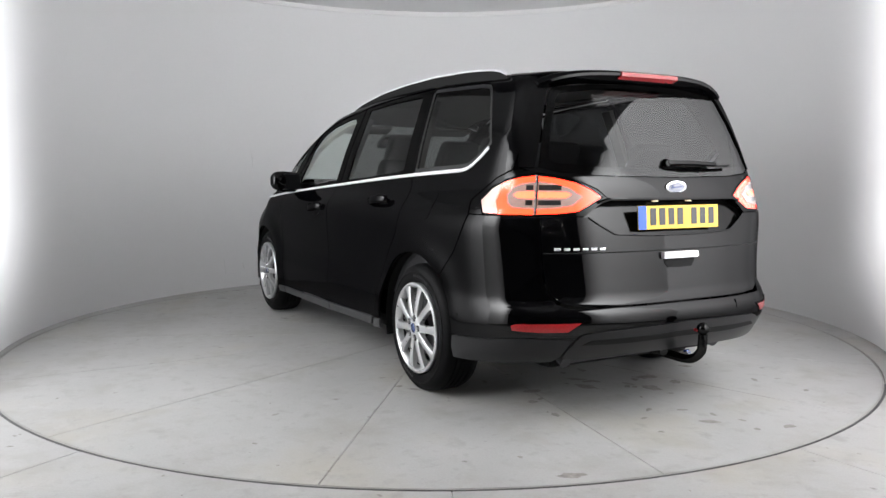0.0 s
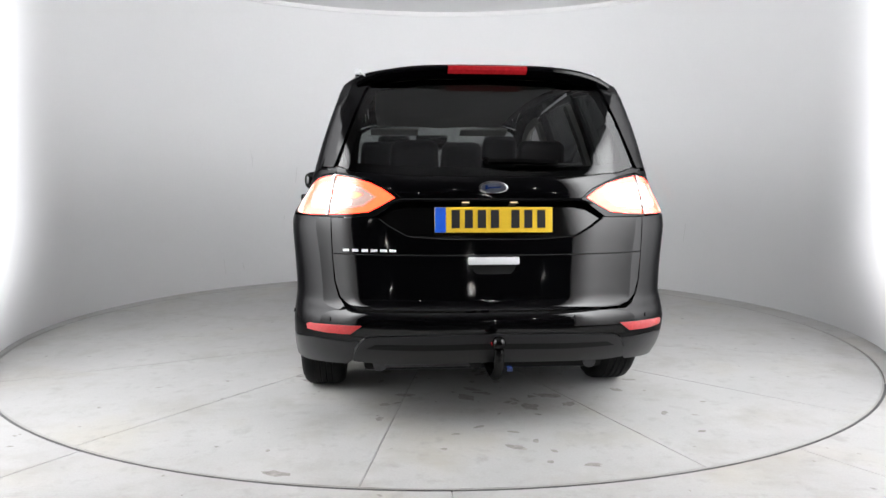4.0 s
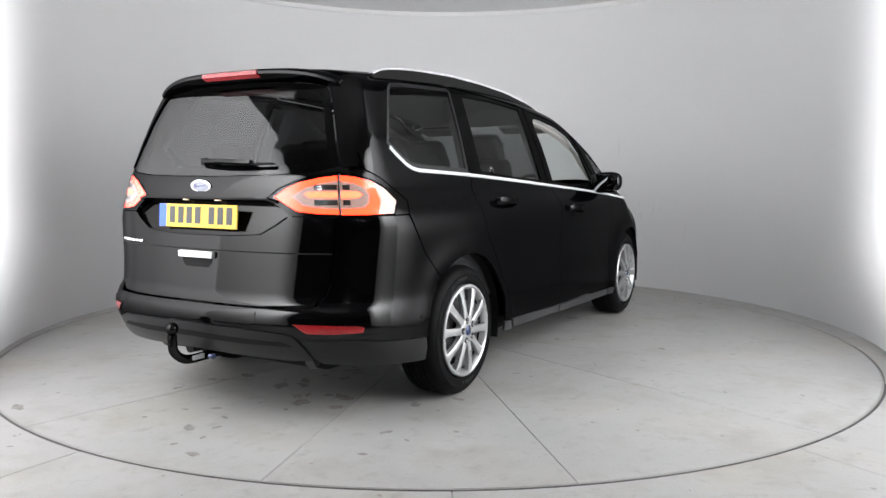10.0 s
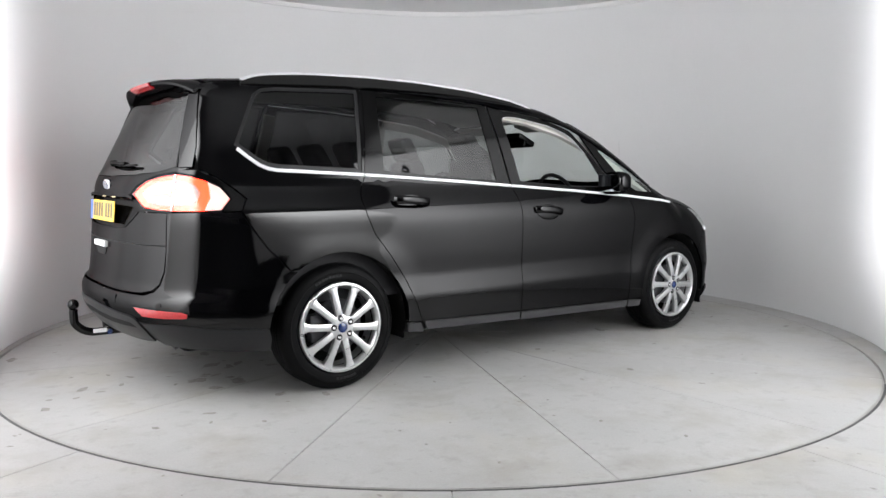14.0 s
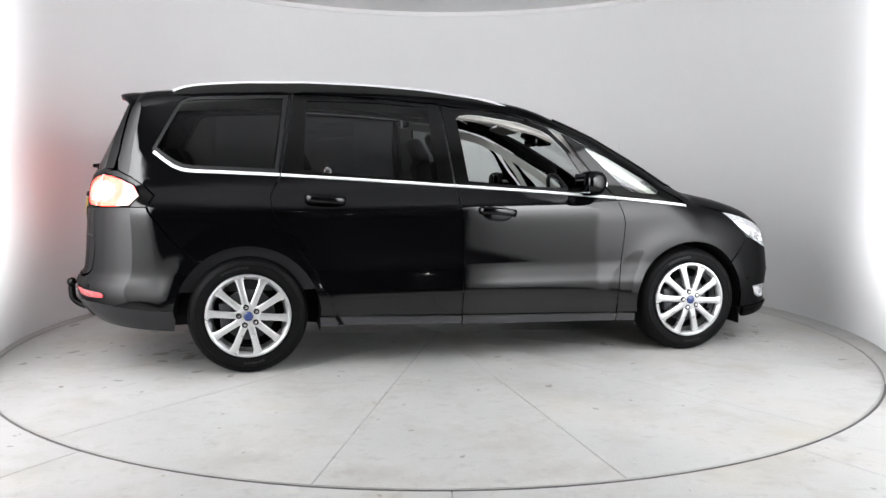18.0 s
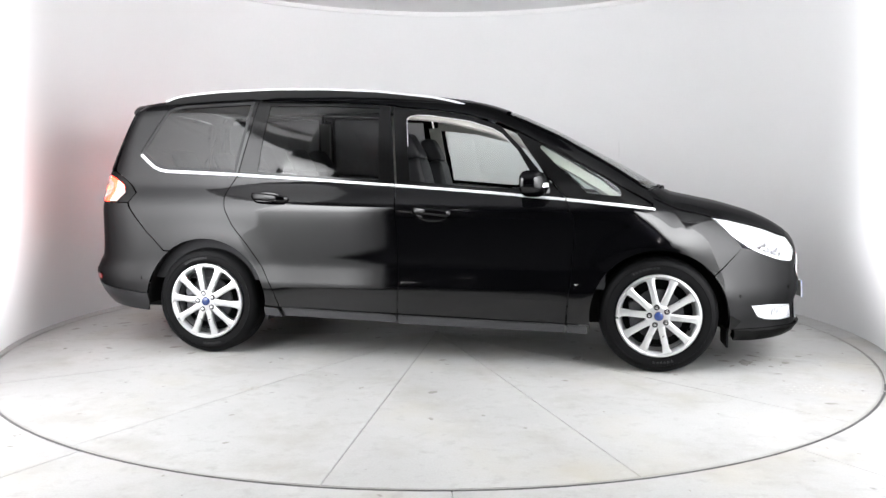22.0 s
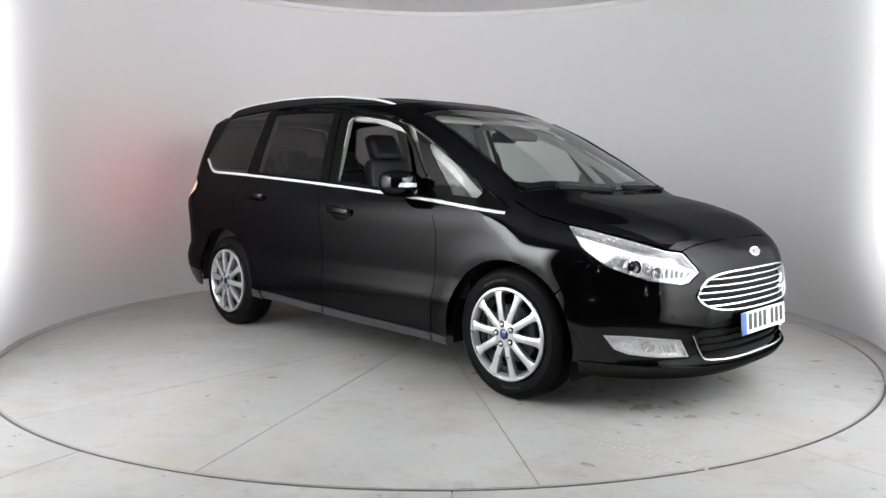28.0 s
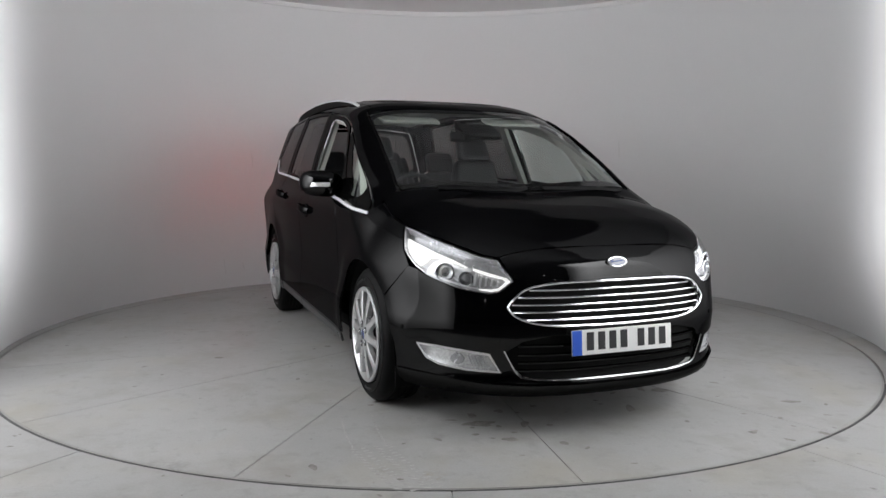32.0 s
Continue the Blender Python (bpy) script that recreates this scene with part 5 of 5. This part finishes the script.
pair("lower_guide", [(2.22, 0.728), (2.36, 0.698), (2.53, 0.673), (2.60, 0.668), (2.60, 0.674), (2.53, 0.681), (2.37, 0.707), (2.23, 0.738)], SILVER, heads, gap=0.0, step=0.03, proud=-0.01, thick=0.008)
for s, z, r, mat in ((2.345, 0.742, 0.04, CHROME), (2.50, 0.715, 0.032, CHROME)):
    q, n = on_skin([(s, z)], by_flank, -0.04)
    for sd, h in zip((-1, 1), heads):
        fl = Matrix.Diagonal((1, 1 if sd < 0 else -1, 1, 1))
        turn = Matrix.Translation(q[0]) @ Vector((1, 0, 0)).rotation_difference(Vector((0.9, -0.42, 0.05))).to_matrix().to_4x4()
        bm = lathe([(r * 0.6, -0.01), (r, 0.0), (r * 1.05, 0.028), (r * 0.9, 0.03), (r * 0.82, 0.018)], 24, "X")
        bmesh.ops.transform(bm, matrix=fl @ turn, verts=bm.verts)
        lampb = part("projector_ring", bm, mat, h)
        bm = lathe([(0.0, 0.012), (r * 0.3, 0.01), (r * 0.5, 0.004), (r * 0.56, -0.006)], 20, "X")
        bmesh.ops.transform(bm, matrix=fl @ turn, verts=bm.verts)
        part("projector_lens", bm, GLOSSBLACK if r > 0.035 else LAMPGREY, h)
# stepped reflectors beside the projectors
for i in range(5):
    s0 = 2.565 + 0.036 * i
    pair("lamp_fin", [(s0, 0.745 - 0.024 * i * 0.35), (s0 + 0.012, 0.742 - 0.024 * i * 0.35), (s0 + 0.006, 0.684), (s0 - 0.006, 0.684)], SILVER, heads, gap=0.0, step=0.03, proud=-0.022, thick=0.02)
pair("lamp_sill", [(2.22, 0.724), (2.36, 0.694), (2.53, 0.668), (2.68, 0.656), (2.73, 0.664), (2.735, 0.658), (2.68, 0.651), (2.53, 0.663), (2.35, 0.689), (2.21, 0.72)], GLOSSBLACK, heads, gap=0.0, step=0.03, proud=-0.004, thick=0.01)
# fog lamps
fogs = pair("fog_lamp", FOG, LENS, nosebar, "long clear front fog lamp", gap=0.002, step=0.03, proud=-0.004, thick=0)
pair("fog_reflector", FOG, FROST, fogs, "fluted bright reflector", gap=0.003, step=0.03, proud=-0.02, thick=0.0)
pair("fog_bezel", [(2.16, 0.408), (2.336, 0.41), (2.5, 0.402), (2.678, 0.39), (2.747, 0.303), (2.524, 0.305), (2.33, 0.318), (2.235, 0.340)], CHROME, fogs, gap=0.001, step=0.03, proud=-0.002, thick=0.03, holes=[shrink(FOG, 0.004)])
for i in range(9):
    s = 2.56 + 0.02 * i
    if i < 6:
        pair("fog_flute", [(s, 0.325), (s + 0.006, 0.325), (s - 0.02, 0.372), (s - 0.026, 0.372)], SILVER, fogs, gap=0.0, step=0.03, proud=-0.008, thick=0.01)
pair("fog_bulb", [(2.43, 0.335), (2.47, 0.328), (2.50, 0.338), (2.51, 0.356), (2.49, 0.375), (2.45, 0.379), (2.42, 0.365), (2.415, 0.348)], LAMPGREY, fogs, gap=0.0, step=0.03, proud=-0.01, thick=0.01)
# front sensors
for s, z in ((2.62, 0.50), (2.05, 0.47)):
    q, n = on_skin([(s, z)], by_flank, 0.0)
    for sd in (-1, 1):
        bm = lathe([(0.0, 0.003), (0.009, 0.003), (0.010, 0.0)], 14, "X")
        bmesh.ops.transform(bm, matrix=(Matrix.Diagonal((1, -1, 1, 1)) if sd > 0 else Matrix()) @ Matrix.Translation(q[0]) @ Vector((1, 0, 0)).rotation_difference(n[0]).to_matrix().to_4x4(), verts=bm.verts)
        part("parking_sensor", bm, GLOSSBLACK, nosebar)
# windscreen wipers
for y0, y1 in ((-0.02, -0.52), (0.62, 0.08)):
    ys = np.linspace(y0, y1, 9)
    pts = [(float(1.60 - 0.03 * (i == 0) - 0.028 * i / 8 - 0.13 * abs(y) ** 2), y, 0) for i, y in enumerate(ys)]
    q = by_top([a for a, _, _ in pts], [b for _, b, _ in pts])
    w = part("wiper", sweep(q + [0, 0, 0.008], [(-0.006, -0.008), (0.006, -0.008), (0.004, 0.006), (-0.004, 0.006)], (0, 0, 1)), RUBBER, car, "black windscreen wiper")
    part("wiper_blade", sweep(q + [-0.022, 0, 0.016], [(-0.003, -0.012), (0.003, -0.012), (0.003, 0.004), (-0.003, 0.004)], (0, 0, 1)), RUBBER, w)

# door mirrors
for sd, door in zip((-1, 1), front_doors):
    m = Matrix.Translation((0.765, sd * 0.968, 1.115))
    bm = bmesh.new()
    bmesh.ops.create_uvsphere(bm, u_segments=28, v_segments=16, radius=1)
    for v in bm.verts:
        x, y, z = v.co
        k = lambda c, e: math.copysign(abs(c) ** e, c)
        v.co = (k(x, 0.8) * 0.092 if x > 0 else k(x, 0.5) * 0.062, k(y, 0.7) * 0.125, k(z, 0.72) * 0.078)
        v.co.x += -0.35 * max(0, v.co.y * sd) * 0.6
        v.co.z -= 0.12 * v.co.y * -sd * 0.5
    bmesh.ops.transform(bm, matrix=m, verts=bm.verts)
    mir = part("door_mirror", bm, PAINT, door, "black door mirror with indicator")
    part("mirror_glass", box(0.006, 0.182, 0.118, m @ pose(-0.066, sd * 0.004, 0, 0, 0, -11 if sd > 0 else 6), 0.002, 1), MIRROR, mir, "mirror glass")
    arcp = [m @ Vector((0.09 - 0.012 * (i / 8) ** 2 - 0.085 * (i / 8) ** 4, sd * (-0.03 + 0.147 * i / 8), -0.006)) for i in range(9)]
    part("indicator", sweep(arcp, [(-0.004, -0.012), (0.005, -0.012), (0.006, 0.0), (0.005, 0.012), (-0.004, 0.012)], (0, 0, 1)), FROST, mir, "clear indicator strip")
    part("mirror_foot", box(0.11, 0.11, 0.045, Matrix.Translation((0.80, sd * 0.90, 1.065)) @ pose(0, 0, 0, sd * 14, 0, sd * -20), 0.015), GLOSSBLACK, mir)

# ---- wheels ----
def spokes():
    """Ten straight spokes in a rim, hub face at y = 0 looking along -y."""
    bm = lathe([(0.242, 0.03), (0.2465, 0.002), (0.243, -0.004), (0.233, -0.006), (0.222, 0.004), (0.213, 0.03), (0.205, 0.10)], 60)
    for i in range(10):
        a = 2 * math.pi * i / 10 + math.pi / 2
        rows = []
        for r, wdt, y in ((0.052, 0.022, -0.008), (0.085, 0.0185, -0.012), (0.14, 0.018, -0.010), (0.185, 0.019, -0.006), (0.208, 0.022, -0.004), (0.226, 0.032, -0.002)):
            c, s = math.cos(a), math.sin(a)
            ring = []
            for u, dy in ((-1, 0.028), (-1, 0.004), (-0.6, 0.0), (0.6, 0.0), (1, 0.004), (1, 0.028)):
                ring.append(bm.verts.new((r * c - u * wdt * s, y + dy, r * s + u * wdt * c)))
            rows.append(ring)
        for p, q in zip(rows, rows[1:]):
            for k in range(6):
                bm.faces.new((p[k], p[(k + 1) % 6], q[(k + 1) % 6], q[k]))
        bm.faces.new(rows[0])
        bm.faces.new(rows[-1][::-1])
    add(bm, lathe([(0.026, -0.006), (0.03, -0.012), (0.06, -0.012), (0.072, -0.006), (0.076, 0.025), (0.0, 0.03)], 40))
    return bm


def tyre_bm():
    prof = [(0.243, 0.205), (0.255, 0.222), (0.285, 0.234), (0.318, 0.228), (0.338, 0.212), (0.3445, 0.19)]
    for c in (0.165, 0.135, 0.105, 0.075):
        prof += [(0.3455, c + 0.012), (0.3455, c + 0.004), (0.339, c + 0.003), (0.339, c - 0.003), (0.3455, c - 0.004)]
    prof += [(0.3445, 0.05), (0.338, 0.03), (0.318, 0.012), (0.302, 0.0075), (0.300, 0.004), (0.295, 0.004), (0.293, 0.0065), (0.268, 0.006), (0.256, 0.010), (0.2455, 0.022), (0.243, 0.05)]
    return lathe(prof, 72)


def wheel(name, m, flip):
    w = part(name, tyre_bm(), RUBBER, car, "black road tyre on a ten-spoke silver alloy wheel")
    w.matrix_basis = m @ (pose(0, 0, 0, 0, 0, 180) if flip else Matrix())
    rim = part("alloy_rim", spokes(), ALLOY, w, "silver ten-spoke alloy rim")
    bm = lathe([(0.0, -0.0165), (0.02, -0.016), (0.026, -0.012), (0.027, -0.004)], 24)
    part("centre_cap", bm, BADGEBLUE, rim, "blue centre cap")
    for i in range(5):
        a = 2 * math.pi * i / 5 + math.pi / 2
        bm = lathe([(0.0, -0.0185), (0.008, -0.018), (0.0105, -0.014), (0.0105, -0.006)], 12)
        bmesh.ops.translate(bm, verts=bm.verts, vec=(0.054 * math.cos(a), 0, 0.054 * math.sin(a)))
        part("wheel_nut", bm, CHROME, rim)
        # flat black ring on the hub: the well's shade painted round the nut
        bm = lathe([(0.0105, -0.0128), (0.0172, -0.0128), (0.0172, -0.008)], 12)
        bmesh.ops.translate(bm, verts=bm.verts, vec=(0.054 * math.cos(a), 0, 0.054 * math.sin(a)))
        part("nut_well_shade", bm, UNDER, rim)
    bm = lathe([(0.06, 0.055), (0.148, 0.055), (0.15, 0.06), (0.15, 0.075), (0.06, 0.08)], 48)
    part("brake_disc", bm, DARKMETAL, w, "grey brake disc")
    part("calliper", box(0.07, 0.06, 0.15, pose(-0.125, 0.07, 0.03, 0, 10), 0.012), DARKMETAL, w)
    part("barrel", lathe([(0.212, 0.03), (0.212, 0.2), (0.03, 0.2)], 40), UNDER, w)
    # raised sidewall marks
    for a0, n in ((1.35, 8), (4.4, 6)):
        for i in range(n):
            part("sidewall_mark", box(0.013, 0.002, 0.015, Matrix.Rotation(-a0 - i * 0.075, 4, "Y") @ pose(0.281, 0.0055, 0)), PLASTIC, w)
    return w


for cx in (RW, FW):
    for flip in (False, True):
        wheel("wheel", pose(cx, (0.915 if flip else -0.915), 0.3455, 0, -13 if cx < 0 else -14), flip)
# wheel-arch liners and mud flaps
for cx, r in ((RW, 0.425), (FW, 0.405)):
    for sd in (-1, 1):
        bm = bmesh.new()
        rows = []
        for i in range(23):
            a = radians((-14 + 197 * i / 22) if cx < 0 else (-14 + 208 * i / 22))
            rows.append([bm.verts.new((cx + r * math.cos(a), sd * y, 0.335 + r * math.sin(a))) for y in (0.895, 0.60)])
        for p, q in zip(rows, rows[1:]):
            bm.faces.new((p[0], p[1], q[1], q[0]))
        bm.faces.new([q[1] for q in rows])
        part("arch_liner", bm, UNDER, car, "black wheel-arch liner")
for sd in (-1, 1):
    part("air_flap", box(0.012, 0.2, 0.1, pose(1.90, sd * 0.78, 0.215), 0.003, 1), RUBBER, car, "small rubber air flap")

# ---- underside and cabin ----
part("underbody", box(4.2, 1.15, 0.1, pose(0.02, 0, 0.29), 0.03), UNDER, car, "dark underbody")
part("side_underbody", box(1.95, 1.66, 0.08, pose(0.08, 0, 0.285), 0.03), UNDER, car, "dark floor pan")
part("exhaust", lathe([(0.05, -0.25), (0.07, -0.22), (0.07, 0.22), (0.05, 0.25)], 20), DARKMETAL, car, "rear silencer").matrix_basis = pose(-2.05, 0.25, 0.32)
for y in (0.5, -0.5):
    part("exhaust_tip", sweep([(-1.9, y, 0.31), (-2.06, y, 0.30), (-2.12, y, 0.275)], disc(0.03, 12), (0, 1, 0)), DARKMETAL, car, "exhaust pipe end")
part("cabin_floor", box(3.2, 1.6, 0.05, pose(-0.5, 0, 0.5), 0.01), DASH, car)
for sd in (-1, 1):
    inner_door = L((-1.75, 0.5), (-1.75, 1.1), (-1.1, 1.12), (0.0, 1.06), (0.9, 0.98), (1.2, 0.96), (1.2, 0.5))
    s = sheet(inner_door, by_flank, 0.1, proud=-0.09, thick=0)
    s = s if sd < 0 else mirrored(s)
    skin_part("door_lining", s, DASH, car, "dark door lining")
liner = centred("headlining", [(-1.85, 0.0), (-1.85, -0.5), (-1.0, -0.52), (0.2, -0.52), (0.55, -0.5), (0.6, 0.0)], BEIGE, car, "pale fabric headlining", to3d=by_top, proud=-0.04, thick=0, step=0.1)
for sd in (-1, 1):
    for line, wd in (([(1.28, 1.06), (1.0, 1.215), (0.75, 1.36), (0.5, 1.47), (0.2, 1.545), (-0.1, 1.575)], 0.055), ([(-0.07, 1.06), (-0.1, 1.3), (-0.13, 1.56)], 0.09), ([(-1.1, 1.12), (-1.07, 1.4), (-1.05, 1.6)], 0.08), ([(1.02, 1.0), (0.86, 1.2), (0.7, 1.38)], 0.04)):
        p, n = on_skin(L(*line), by_flank, -0.05)
        if sd > 0:
            p = p * [1, -1, 1]
            n = [Vector((v.x, -v.y, v.z)) for v in n]
        part("pillar_trim", sweep(p, [(-wd / 2, -0.015), (wd / 2, -0.015), (wd / 2, 0.015), (-wd / 2, 0.015)], n), BEIGE, car, "pale pillar trim")
bm = box(0.5, 1.46, 0.22, pose(1.22, 0, 0.93, 0, 0, 0), 0.06, 3)
dash = part("dashboard", bm, DASH, car, "dark dashboard")
part("instrument_hood", box(0.2, 0.4, 0.1, pose(0.98, -0.38, 1.03, 0, -8), 0.04, 3), DASH, dash)
part("centre_console", box(0.35, 0.3, 0.35, pose(0.95, 0, 0.85, 0, -20), 0.04, 2), DASH, dash)
# steering wheel on the right
bm = bmesh.new()
ringp = [Vector((0, 0.185 * math.cos(a), 0.185 * math.sin(a))) for a in np.linspace(0, 2 * math.pi, 32, endpoint=False)]
add(bm, sweep(ringp, disc(0.015, 8), (1, 0, 0), True))
add(bm, box(0.05, 0.14, 0.11, Matrix(), 0.02))
add(bm, box(0.015, 0.35, 0.04, Matrix(), 0.005))
bmesh.ops.transform(bm, matrix=pose(0.80, -0.38, 1.0, 0, -24), verts=bm.verts)
part("steering_wheel", bm, LEATHER, car, "black steering wheel")
part("cabin_mirror", box(0.03, 0.24, 0.065, pose(0.70, 0.0, 1.41, 0, 12), 0.02, 3), GLOSSBLACK, car, "interior mirror")
part("sensor_pod", box(0.18, 0.26, 0.05, pose(0.76, 0.05, 1.44, 0, 24), 0.02), GLOSSBLACK, car)
for y in (-0.36, 0.36):
    part("sun_visor", box(0.13, 0.38, 0.018, pose(0.60, y, 1.515, 0, 18), 0.006), BEIGE, car, "pale sun visor")


def seat(name, x, y, zb=0.62, back=0.66, w=0.48, lean=-14, head=True):
    """A padded seat: cushion, backrest, headrest on two posts."""
    s = part(name, box(0.5, w, 0.16, pose(x + 0.2, y, zb, 0, -5), 0.06, 3), LEATHER, car, "black leather seat")
    m = pose(x, y, zb + 0.02, 0, lean)
    bm = box(0.13, w * 0.94, back, Matrix(), 0.055, 4)
    for v in bm.verts:
        v.co.y *= 1 - 1.1 * max(0, v.co.z - back * 0.05)
    bmesh.ops.transform(bm, matrix=m @ pose(-0.03, 0, back / 2), verts=bm.verts)
    part("backrest", bm, LEATHER, s)
    if head:
        bm = box(0.10, 0.25, 0.19, Matrix(), 0.045, 4)
        for v in bm.verts:
            v.co.y *= 1 - 1.1 * max(0, v.co.z)
            v.co.x -= 0.25 * v.co.z
        bmesh.ops.transform(bm, matrix=m @ pose(-0.03, 0, back + 0.085), verts=bm.verts)
        part("headrest", bm, LEATHER, s)
        for d in (-0.07, 0.07):
            part("headrest_post", sweep([m @ Vector((-0.03, d, back - 0.04)), m @ Vector((-0.03, d, back + 0.08))], disc(0.006, 8), (1, 0, 0)), CHROME, s)
    return s


for y in (-0.38, 0.38):
    seat("front_seat", 0.12, y)
for y in (-0.48, 0.0, 0.48):
    seat("middle_seat", -0.82, y, 0.64, 0.56, 0.44, -16)
for y in (-0.32, 0.32):
    seat("rear_seat", -1.62, y, 0.66, 0.5, 0.44, -12)


# ---- what moves ----
def motions():
    def heading(t):
        return 118.15 - 5.90689 * t + 0.00322762 * t * t - 0.0000412112 * t ** 3
    rows, plate = [], []
    for t in range(0, 33):
        m = pose(0, 0, 0, 0, 0, heading(t))
        plate.append((float(t), m))
        rows.append((float(t), m @ pose(0, Y0, 0)))
    walk(car, rows)
    walk(turntable, plate)


motions()
